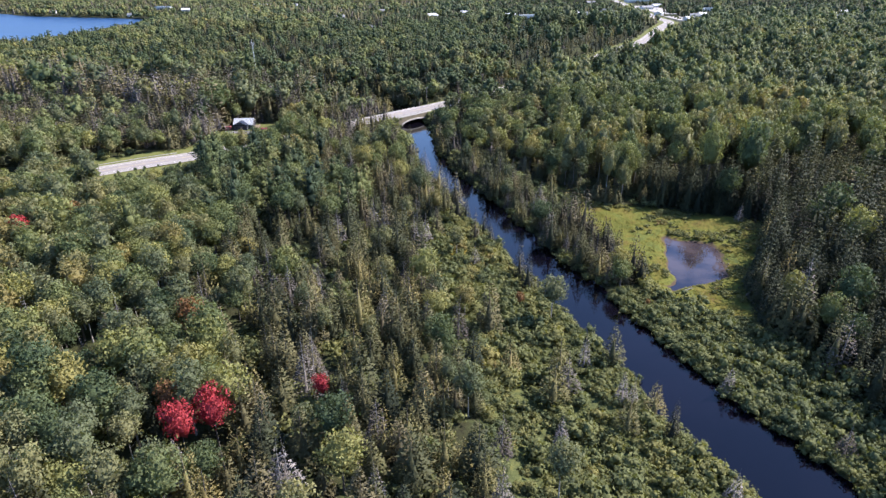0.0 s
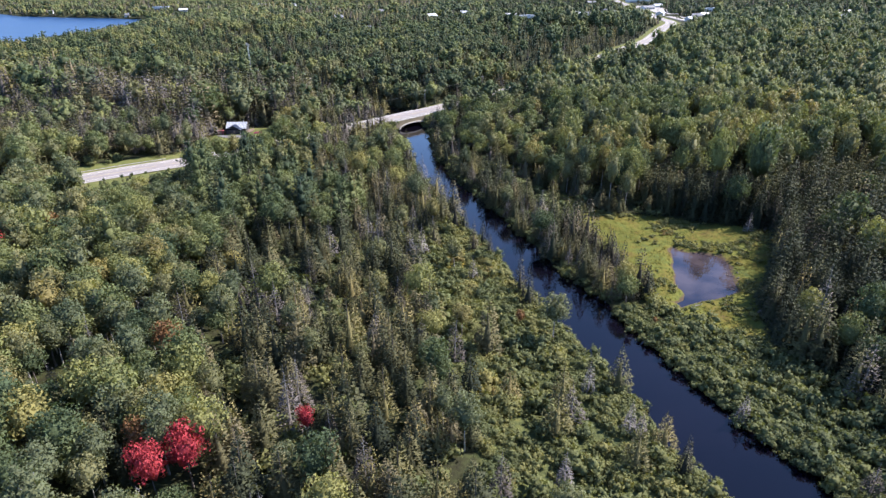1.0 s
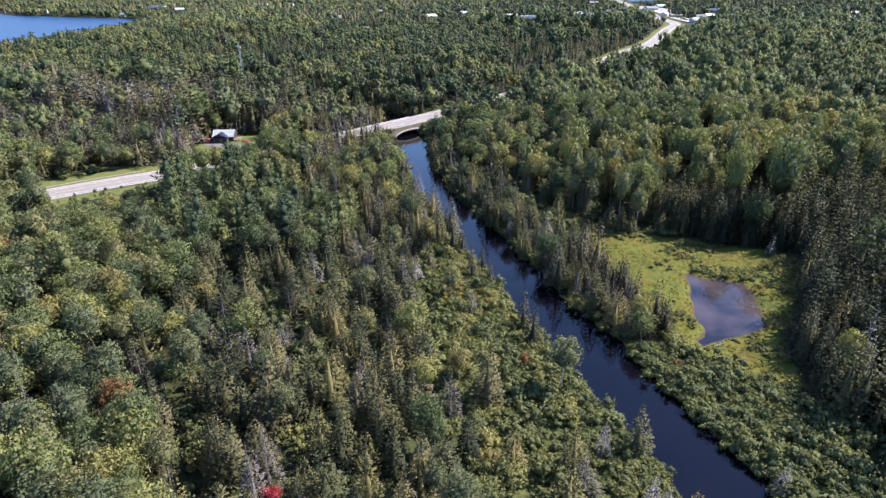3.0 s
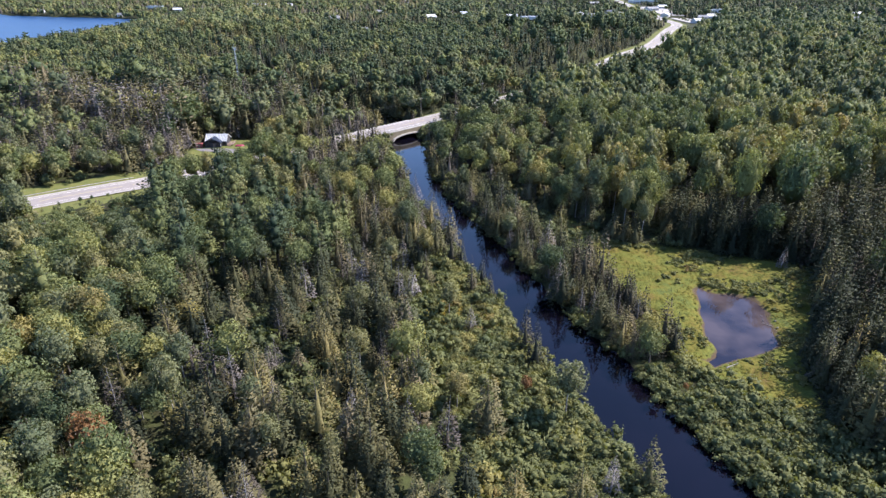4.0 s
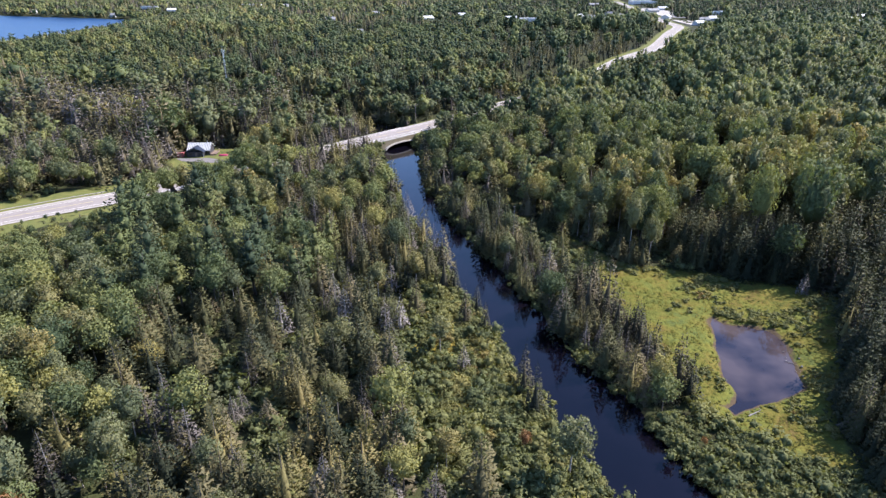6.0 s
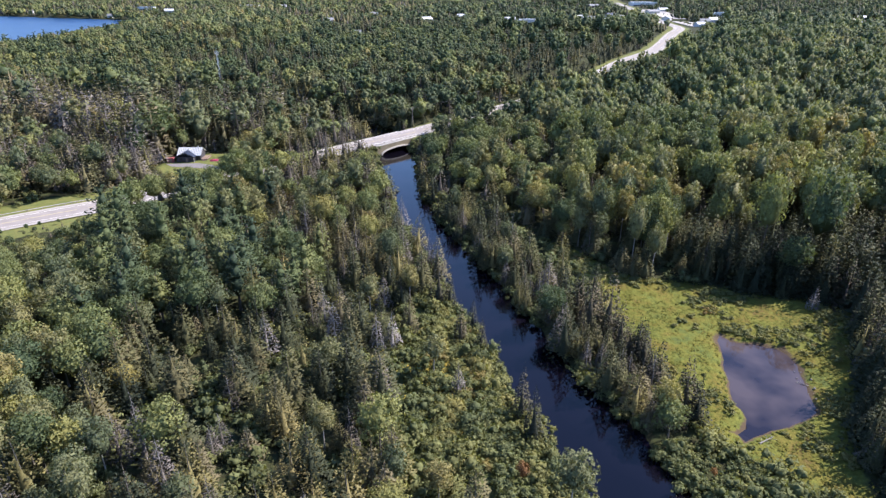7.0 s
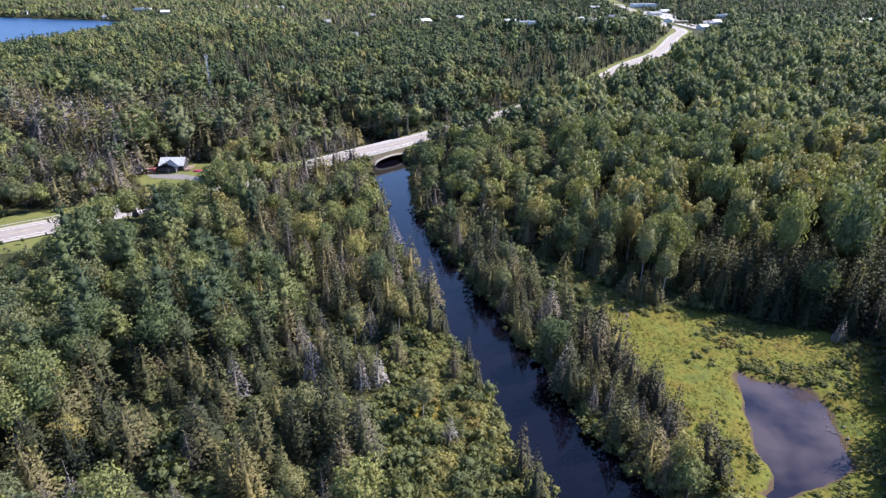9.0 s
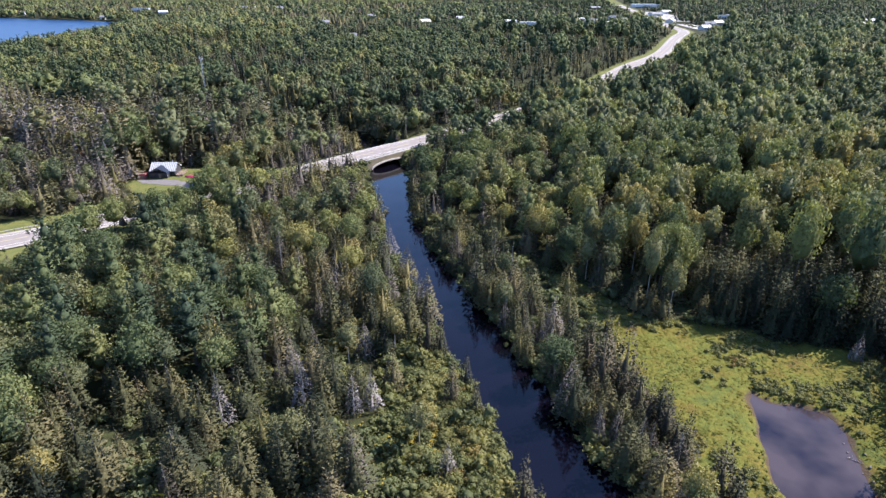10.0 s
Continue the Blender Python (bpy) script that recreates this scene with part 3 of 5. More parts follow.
def pine_crown(rng, h, r, whorls, boughs, per, size):
    """Whorled level boughs, each carrying a flat pad of upturned needle plumes, with gaps of shade between the tiers."""
    base, along, side, length = [], [], [], []
    for k in range(whorls):
        s = (k + rng.uniform(0, 0.5)) / whorls
        z = h * (0.26 + 0.71 * s)
        for i in range(boughs if s < 0.75 else max(3, boughs - 2)):
            a = 2 * np.pi * i / boughs + k * 0.7 + rng.uniform(-0.4, 0.4)
            L = r * (1 - 0.80 * s ** 1.3) * rng.uniform(0.5, 1.25)
            n = max(3, int(per * (0.4 + 0.6 * L / r)))
            u = rng.uniform(0.2, 1.0, n) ** 0.75
            off = rng.normal(0, 0.24, n) * L * (0.35 + 0.8 * u * (1.15 - u))
            p = np.stack([np.cos(a) * L * u - np.sin(a) * off, np.sin(a) * L * u + np.cos(a) * off, z + L * u * (0.06 + 0.30 * s) + rng.normal(0.0, 0.16, n) + 0.10 * L * u * u], 1)
            b = a + rng.normal(0, 0.8, n)
            o = unit(np.stack([np.cos(b), np.sin(b), rng.uniform(0.0, 0.65, n)], 1))
            base.append(p), along.append(o), side.append(unit(np.cross(o, np.array([0, 0, 1.0])) + rng.normal(0, 0.3, (n, 3)))), length.append(size * rng.uniform(0.6, 1.3, n))
    base, along, side, length = (np.concatenate(v) for v in (base, along, side, length))
    face = unit(unit(base * np.array([1, 1, 0])) * 0.8 + np.array([0, 0, 0.5]) + rng.normal(0, 0.22, base.shape))
    crown = shards(base - along * length[:, None] * 0.4, along, side, length, length * 0.34, 0.04, face)
    column = [np.array([0, 0, h * q]) for q in (0.38, 0.55, 0.72, 0.86)]
    return merge(crown, masses(rng, column, [r * 0.26, r * 0.24, r * 0.18, r * 0.10], 1.0, 2.2))


def pine_trunk(rng, h, r):
    parts = [stem(0.24, h * 0.96, rng.normal(0, 0.2, 2), 6, 5, 0.08)]
    for i in range(14):
        a, z = 2.4 * i, h * (0.3 + 0.045 * i)
        L = r * (1 - 0.05 * i) * rng.uniform(0.5, 0.85)
        parts.append(limb(np.array([0, 0, z]), np.array([np.cos(a) * L, np.sin(a) * L, z + 0.15 * L]), 0.06, 3))
    return merge(*parts)


def bare_trunk(rng, h):
    parts = [stem(0.13, h, rng.normal(0, 0.15, 2), 6, 5, 0.05)]
    for i in range(16):
        a, z = 2.4 * i, h * (0.2 + 0.045 * i)
        L = 0.9 * (1.1 - z / h) + 0.15
        parts.append(limb(np.array([0, 0, z]), np.array([np.cos(a) * L, np.sin(a) * L, z - 0.2 * L]), 0.03, 3))
    return merge(*parts)


def shrub_crown(rng, r, n_lobes, per_area, size, core=0.6):
    c = [np.array([rng.normal(0, 0.42) * r, rng.normal(0, 0.42) * r, r * rng.uniform(0.3, 0.75)]) for _ in range(n_lobes)]
    q = [r * rng.uniform(0.36, 0.62) for _ in c]
    return merge(leaf_cover(rng, c, q, per_area, size, lift=0.55), masses(rng, c, q, core))


rng = np.random.default_rng(7)
KINDS = {}


def kind(key, name, label, leaf, bark, near, trunk, mid, far, dot):
    """Shapes for one kind of tree: close ones with trunks, then three coarser sets for the woods further off."""
    KINDS[key] = dict(name=name, label=label, leaf=leaf, bark=bark, near=[(near(), trunk()) for _ in range(6)], mid=[mid() for _ in range(8)], far=[far() for _ in range(8)], dot=[dot() for _ in range(8)])


U = rng.uniform
kind("spruce", "spruce_tree", "slender olive-green spruce crowded in the forest", NEEDLE, BARK,
     lambda: conifer_crown(rng, U(8.5, 12), U(2.3, 3.1), 760, 0.72), lambda: stem(0.13, 9, (0.1, 0.1), 5, 4, 0.08),
     lambda: conifer_crown(rng, U(9, 12.5), U(2.4, 3.2), 270, 1.0, rings=3, sides=6, slim=0.34, heart=0.36), lambda: conifer_crown(rng, U(9.5, 13), U(2.1, 2.9), 124, 1.0, rings=3, sides=6, slim=0.36, heart=0.5, tiers=9, apex=0.8), lambda: conifer_crown(rng, U(8.5, 11.5), U(2.2, 2.8), 14, 1.6, rings=1, sides=5, slim=0.45, heart=0.85, tiers=4, apex=0.94))
kind("grey", "grey_spruce_tree", "dying grey-brown spruce hung with lichen", GREY, SILVER,
     lambda: conifer_crown(rng, U(8, 11.5), U(1.7, 2.3), 660, 0.58, 0.08, 0.9, 0.3, 0.16, slim=0.20, thin=0.4), lambda: bare_trunk(rng, 10),
     lambda: conifer_crown(rng, U(8.5, 12), U(2.0, 2.6), 210, 0.9, 0.08, 0.9, 0.3, 0.38, 3, 6, slim=0.28, thin=0.5), lambda: conifer_crown(rng, U(8.5, 12), U(2.1, 2.7), 120, 1.0, 0.08, 0.9, 0.3, 0.4, 3, 6, 0.30, 9, apex=0.75), lambda: conifer_crown(rng, U(8, 11), U(1.9, 2.3), 13, 1.5, heart=0.8, rings=1, sides=5, slim=0.4, tiers=4, apex=0.94))
kind("larch", "larch_tree", "yellowish-olive larch with soft feathery boughs", OLIVE, BARK,
     lambda: conifer_crown(rng, U(8, 11), U(1.9, 2.5), 640, 0.60, 0.10, 0.62, 0.05, 0.36, slim=0.26), lambda: stem(0.13, 9, (0.1, -0.1), 5, 4, 0.08),
     lambda: conifer_crown(rng, U(8, 11), U(1.9, 2.5), 240, 0.95, 0.10, 0.62, 0.05, 0.36, 3, 6, 0.36), lambda: conifer_crown(rng, U(8, 11), U(2.1, 2.7), 84, 1.4, 0.10, 0.62, 0.05, 0.42, 2, 6, 0.42, 8), lambda: conifer_crown(rng, U(8, 11), U(2.1, 2.6), 14, 2.3, 0.12, 0.62, 0.05, 0.75, 1, 5, 0.5, 4))
kind("broad", "broadleaf_tree", "mid-green broadleaf tree with a rounded crown", LEAF, BARK,
     lambda: broad_crown(rng, U(9, 11.5), U(2.6, 3.4), 26, 46, 0.40), lambda: broad_trunk(rng, 10, 2.6),
     lambda: broad_crown(rng, U(9, 11.5), U(2.6, 3.4), 17, 30, 0.58, lobe=0.38), lambda: broad_crown(rng, U(9, 11.5), U(3.0, 3.8), 9, 9, 0.74, 0.85, 0.42, 0.74, True), lambda: broad_crown(rng, U(9, 11.5), U(3.2, 3.9), 4, 2.0, 1.3, 0.85, 0.52, 0.84, True))
kind("poplar", "poplar_tree", "pale green poplar with a tall loose crown", POPLAR, BIRCH,
     lambda: broad_crown(rng, U(10, 12.5), U(1.9, 2.5), 26, 66, 0.36, lobe=0.38), lambda: broad_trunk(rng, 11, 1.9, 0.13),
     lambda: broad_crown(rng, U(10, 12.5), U(2.0, 2.6), 16, 42, 0.52, lobe=0.40), lambda: broad_crown(rng, U(10, 12), U(2.4, 3.0), 9, 12, 0.70, 0.85, 0.44, 0.74, True), lambda: broad_crown(rng, U(10, 12), U(2.8, 3.4), 4, 2.6, 1.2, 0.85, 0.52, 0.84, True))
kind("pine", "white_pine_tree", "tall dark blue-green white pine with layered boughs", PINE, BARK,
     lambda: pine_crown(rng, U(13.5, 17), U(3.8, 5.0), 9, 6, 24, 0.62), lambda: pine_trunk(rng, 14, 3.2),
     lambda: pine_crown(rng, U(13.5, 17), U(3.8, 5.0), 8, 5, 16, 0.8), lambda: pine_crown(rng, U(13, 16), U(3.4, 4.2), 5, 5, 5, 1.6), lambda: pine_crown(rng, U(12, 14), U(3.2, 3.8), 3, 4, 3, 2.3))
kind("shrub", "alder_shrub", "dense dull-green alder shrub on the wet bank", SHRUB, BARK,
     lambda: shrub_crown(rng, U(1.6, 2.3), 8, 60, 0.36, 0.6), lambda: limb(np.array([0, 0, 0.0]), np.array([0.2, 0.1, 1.3]), 0.05),
     lambda: shrub_crown(rng, U(1.6, 2.3), 6, 26, 0.50, 0.62), lambda: shrub_crown(rng, U(1.6, 2.2), 3, 8, 0.95, 0.85), lambda: shrub_crown(rng, U(1.6, 2.2), 1, 6, 1.1, 0.9))

# ---- where they stand ----
# trees that stand out: kind, place, spread, height, name, label, leaves
STANDOUT = []
for x, y, h in ((37.2, 165.3, 1.2), (40.9, 164.0, 1.25), (42, 158.1, 1.0), (44.6, 154.5, 0.95), (45.3, 152.7, 0.9), (43.2, 155.5, 0.75), (39, 169, 0.9), (36, 172, 0.85), (46.5, 147, 0.8), (48, 138, 1.05), (49.5, 135.8, 0.9), (46, 150, 0.6), (40, 161, 0.7)):
    STANDOUT.append(("spruce", x, y, h * 0.95, h * 1.25, "", "dark pointed spruce on the bank beside the marsh meadow", DARKNEEDLE))
for x, y, h in ((19.2, 137.0, 0.95), (20.6, 131.5, 0.9), (13.3, 157.3, 0.8), (9.2, 160.5, 0.8), (4.5, 177, 1.1), (7.1, 176, 0.9), (12, 166, 0.7), (38, 79, 0.7)):
    STANDOUT.append(("spruce", x, y, h * 0.8, h * 1.1, "", "dark pointed spruce leaning over the river bank", DARKNEEDLE))
for x, y, h in ((-28, 149.5, 1.1), (-16.3, 156, 1.15), (-4.9, 158, 0.95), (-8, 157, 0.9), (27.5, 98.6, 0.75), (32.1, 88, 0.7), (33.7, 87.0, 0.65), (42, 65, 0.7), (19, 76, 0.75), (53, 92, 0.65), (91.5, 175, 0.7), (-75, 95, 1.1), (-35, 61, 1.0), (-21, 62, 1.05), (-12, 108, 1.0), (-20, 165, 1.0)):
    STANDOUT.append(("grey", x, y, h, h, "dead_spruce_tree", "bare silver-grey dead spruce among green shrubs", DEADTWIG))
for x, y, h in ((-37, 67.5, 1.0), (-33.5, 70.5, 1.05), (-20, 81.5, 0.6), (-101.5, 134, 1.0)):
    STANDOUT.append(("broad", x, y, h * 0.8, h, "red_maple_tree", "bright crimson early-turning red maple", RED))
for x, y, h in ((-45.5, 95, 1.1), (-92.5, 142, 1.0), (-40.5, 73, 0.95), (17.5, 121, 0.42), (-120, 280, 0.8), (-62, 298, 0.7), (47.5, 123, 0.22)):
    STANDOUT.append(("broad", x, y, h * 0.8, h, "rusty_maple_tree", "rust-brown maple turning early", RUST))
for x, y, h in ((-4.0, 300, 1.0), (-1.5, 306, 1.15), (1.5, 311, 1.2), (4.5, 304, 1.1), (5.5, 315, 1.25), (9.5, 320, 1.2), (-2.5, 311.5, 0.8)):
    STANDOUT.append(("spruce" if h > 1.05 else "grey", x, y, h, h * 1.1, "", "tall olive-brown conifer crowding the end of the bridge", None))
for x, y, h in ((-82, 216, 0.95), (-79, 220, 1.1), (-75, 224, 1.05), (-71.5, 230, 1.15), (-67.5, 236, 1.1), (-63.5, 242, 1.2), (-59.5, 248, 1.1), (-56, 254, 1.15)):
    STANDOUT.append(("broad" if h > 1.08 else "poplar", x, y, h, h, "", "leafy broadleaf tree screening the highway from the river side", None))
SHOWN = [(r[1], r[2]) for r in STANDOUT]
# buildings beyond the woods: place, turn, size, walls and roof
TOWN = [(90, 868, 10, 14, 9, WHITE, WHITEROOF), (183, 907, 20, 12, 9, WHITE, WHITEROOF), (199, 888, -10, 13, 9, WHITE, SHINGLE), (208, 850, 30, 11, 8, REDBOARD, WHITEROOF), (238, 912, 0, 14, 9, SIDING, SHINGLE),
        (324, 1042, 15, 18, 12, WHITE, SHINGLE), (300, 905, 60, 15, 10, WHITE, WHITEROOF), (306, 807, 20, 12, 9, WHITE, WHITEROOF), (443, 853, 0, 12, 9, WHITE, SHINGLE), (504, 867, 10, 13, 9, WHITE, WHITEROOF), (523, 872, 30, 14, 9, WHITE, WHITEROOF), (513, 841, -20, 10, 8, WHITE, SHINGLE),
        (-90, 947, 10, 12, 9, WHITE, SHINGLE), (-15, 858, 40, 14, 9, WHITE, WHITEROOF), (31, 914, 0, 12, 8, WHITE, WHITEROOF), (-110, 402, 30, 4, 3, WHITE, WHITEROOF), (-258, 1127, 0, 14, 10, WHITE, SHINGLE), (-132, 829, 15, 12, 8, WHITE, SHINGLE), (-80, 685, 0, 10, 7, WHITE, SHINGLE),
        (-663, 1112, 10, 6, 5, WHITE, SHINGLE), (-507, 1054, 10, 7, 5, WHITE, SHINGLE), (-431, 1093, 20, 13, 9, WHITE, WHITEROOF), (240, 960, 20, 13, 9, WHITE, BLUESTEEL), (356, 1092, 10, 14, 10, WHITE, WHITEROOF), (335, 865, -15, 12, 9, WHITE, SHINGLE), (350, 880, 25, 13, 9, WHITE, WHITEROOF), (268, 1190, 5, 16, 12, SIDING, SHINGLE), (575, 935, 10, 14, 9, WHITE, WHITEROOF),
        (108, 824, 5, 22, 13, None, None), (376, 1266, 8, 46, 22, None, None), (413, 999, 3, 30, 10, None, None), (-321, 1155, 5, 34, 16, None, None), (-492, 1150, 5, 26, 12, None, None)]


def stand(x, y):
    """The mix of kinds on a spot, as weights; all zero: open ground."""
    dl, dr = banks(x, y)
    left = dl > dr
    marsh, meadow = to_area(x, y, MARSH), to_area(x, y, MEADOW)
    patch, patch2, patch3 = softly(x, y, 34, 1.0), softly(x, y, 15, 4.0), softly(x, y, 70, 8.0)
    w = {k: np.zeros(x.shape) for k in KINDS}
    one = np.ones(x.shape)

    def put(where, **mix):
        for k in w:
            w[k] = np.where(where, mix.get(k, 0.0) * one, w[k])

    # far mixed woods
    hard = np.clip(0.6 + 0.8 * patch3 + 0.4 * patch, 0.08, 0.95)
    put(y > -1e9, spruce=0.9 * (1 - hard) + 0.1, grey=0.3 * (1 - hard), larch=0.12, broad=0.6 * hard, poplar=0.25 * hard, pine=0.3)
    put(left & (x > -150 - patch * 30) & (y > 330) & (y < 560) & (x < 75), spruce=0.85 - 0.3 * patch, grey=0.40, larch=0.18, broad=0.14 + 0.28 * (patch > 0.15), poplar=0.14, pine=0.2)
    put((x < -0.36 * y + 12 * patch) & (y > 330) & (y < 900), broad=0.42, poplar=0.16, pine=0.55, spruce=0.22 - 0.2 * patch, grey=0.08, larch=0.05)
    put((dr > 0) & (y > 300) & (x < 95 + patch * 10) & (y < 470), spruce=0.8, grey=0.1, larch=0.1, broad=0.35, poplar=0.25)
    put((y > 640 + 60 * patch) & (x > 70) & (y < 1500), pine=0.9, spruce=0.5, broad=0.26 + 0.3 * (patch2 > 0.3), poplar=0.08, grey=0.08)
    put((x > 60 + 12 * patch2) & (x < 0.26 * y + 4) & (y > 440) & (y < 690), spruce=0.9, larch=0.1, pine=0.1, grey=0.05)
    # the wooded slope on the right
    hill = (dr > 14) & (y < 560 - 0.25 * (x - 200) + 40 * patch) & (y > 150) & (x > 0.24 * (y - 120) + 8)
    put(hill, broad=0.62 + 0.2 * patch, poplar=0.34, spruce=0.44 - 0.25 * patch2, pine=0.0, grey=0.10, larch=0.05)
    put((y > 395 + 15 * patch) & (y < 600) & (x > 45) & (x < 0.36 * y + 10 * patch2), spruce=1.0, larch=0.1, pine=0.1, grey=0.08, broad=0.06)
    put(hill & (marsh < 13 + 6 * patch2), spruce=0.78, grey=0.04, broad=0.40, poplar=0.2, larch=0.06, shrub=0.12)
    put((dr > 0) & (marsh > 0) & (y < 208 + 8 * patch2) & (x > 70) & (x < 150 + 30 * patch), spruce=0.85, grey=0.09, larch=0.05, broad=0.03 + 0.05 * (patch2 > 0.5))
    put((dr > 0) & (marsh > 6) & (y < 310) & (y > 190) & (dr < 60) & ~(marsh < 20), spruce=0.5, grey=0.14, broad=0.55, poplar=0.25, larch=0.1)
    # left side
    put(left & (y < 330) & (dl > 0), spruce=0.66, grey=0.13, larch=0.20, broad=0.07 + 0.10 * (patch2 > 0.35), poplar=0.07, shrub=0.6)
    oak = x < -24 - 0.42 * (np.clip(y, 60, 130) - 60) + 7 * patch2
    put(left & oak & (y < 330), broad=0.55, poplar=0.36, spruce=0.13 + 0.10 * (patch > 0.4), grey=0.05, larch=0.04, pine=0.02, shrub=0.12)
    grove = np.hypot(x + 52, (y - 196) * 0.8) < 32 + 6 * patch2
    put(left & grove, pine=1.1, broad=0.20, poplar=0.06, spruce=0.14, larch=0.08)
    put(left & (x < -70) & (y > 236) & (to_line(x, y, ROAD)[0] > 15) & (y < 360 + 25 * patch), spruce=0.80, grey=0.62, larch=0.08, broad=0.10, poplar=0.08)
    wide = np.interp(y, [60, 100, 135, 160, 185, 200], [38, 31, 26, 18, 7, 2]) + 3 * patch2
    put(left & (dl < wide) & (y < 330), shrub=0.97 * one, spruce=0.014, grey=0.012, larch=0.02, poplar=0.02)
    put(left & (dl < 40) & (y > 195) & (y < 330), spruce=0.36, larch=0.52, grey=0.55, broad=0.16, poplar=0.12)
    put(left & (dl < 8) & (y > 188) & (y < 330), spruce=0.26, shrub=0.7, larch=0.35, grey=0.28, broad=0.10)
    # right bank and marsh edge
    put((dr > 0) & (marsh < 0), shrub=1.0, spruce=0.015, grey=0.015, larch=0.01)
    put((dr > 0) & (dr < 15) & (meadow > 0) & (y > 133) & (y < 320), spruce=0.46, grey=0.14, larch=0.12, shrub=0.5, broad=0.03 + 0.12 * (y > 235), poplar=0.03)
    put((dr > 14) & (dr < 27) & (meadow > 0) & (y > 133) & (y < 240) & (x < 62), spruce=0.22, grey=0.12, shrub=0.9, larch=0.14)
    put((dr > 0) & (dr < 18) & (y < 130), shrub=1.0, grey=0.02, spruce=0.015)
    # open ground
    road = to_line(x, y, ROAD)[0]
    yard = np.hypot(x + 87, (y - 277))
    bare = (np.maximum(dl, dr) < 0.9) & (y < 430)
    bare |= (meadow < 0.5) | (to_area(x, y, POND_RIM) < 1) | (to_area(x, y, LAKE_RIM) < 6) | (yard < 16) | (road < np.where(y < 335, np.where((x > -84) & (x < -22), 7.0, 9.0), np.where(y < 445, 6.5, np.where(y < 780, 10.0, 22.0))))
    bare |= (road < 13) & (x < -70) & (y < 250) & (y > to_line(x, y, ROAD)[0] * 0 + np.interp(x, [-230, -120, -94, -64], [110, 204, 227, 266]))
    verge = [(p[0] + 15, p[1] - 10) for p in ROAD]
    scrub = (y > 408) & (y < 900) & (to_line(x, y, verge)[0] < np.where(y < 560, 18, 16))
    for k in w:
        w[k] = np.where(scrub, float(k == 'shrub'), w[k])
    bare |= (y > 345) & (road < 9)
    bare |= np.hypot((x - 285) / 22, (y - 800) / 50) < 1
    for hx, hy in SHOWN:
        bare |= np.hypot(x - hx, y - hy) < 2.3
    for b in TOWN:
        bare |= (np.abs(x - b[0]) < b[3] * 0.5 + 9) & (y > b[1] - np.where(b[0] < -300, 9, np.where(b[1] > 780, 24, 16))) & (y < b[1] + b[4] * 0.5 + 5)
    wet = (np.maximum(dl, dr) < 3.2) & (y < 430) | (dr > 0) & (y < 200) & (x < 70) & (marsh < 4)
    for k in w:
        w[k] = np.where(bare | (wet & (k in ('broad', 'poplar', 'pine'))), 0, w[k])
    return w


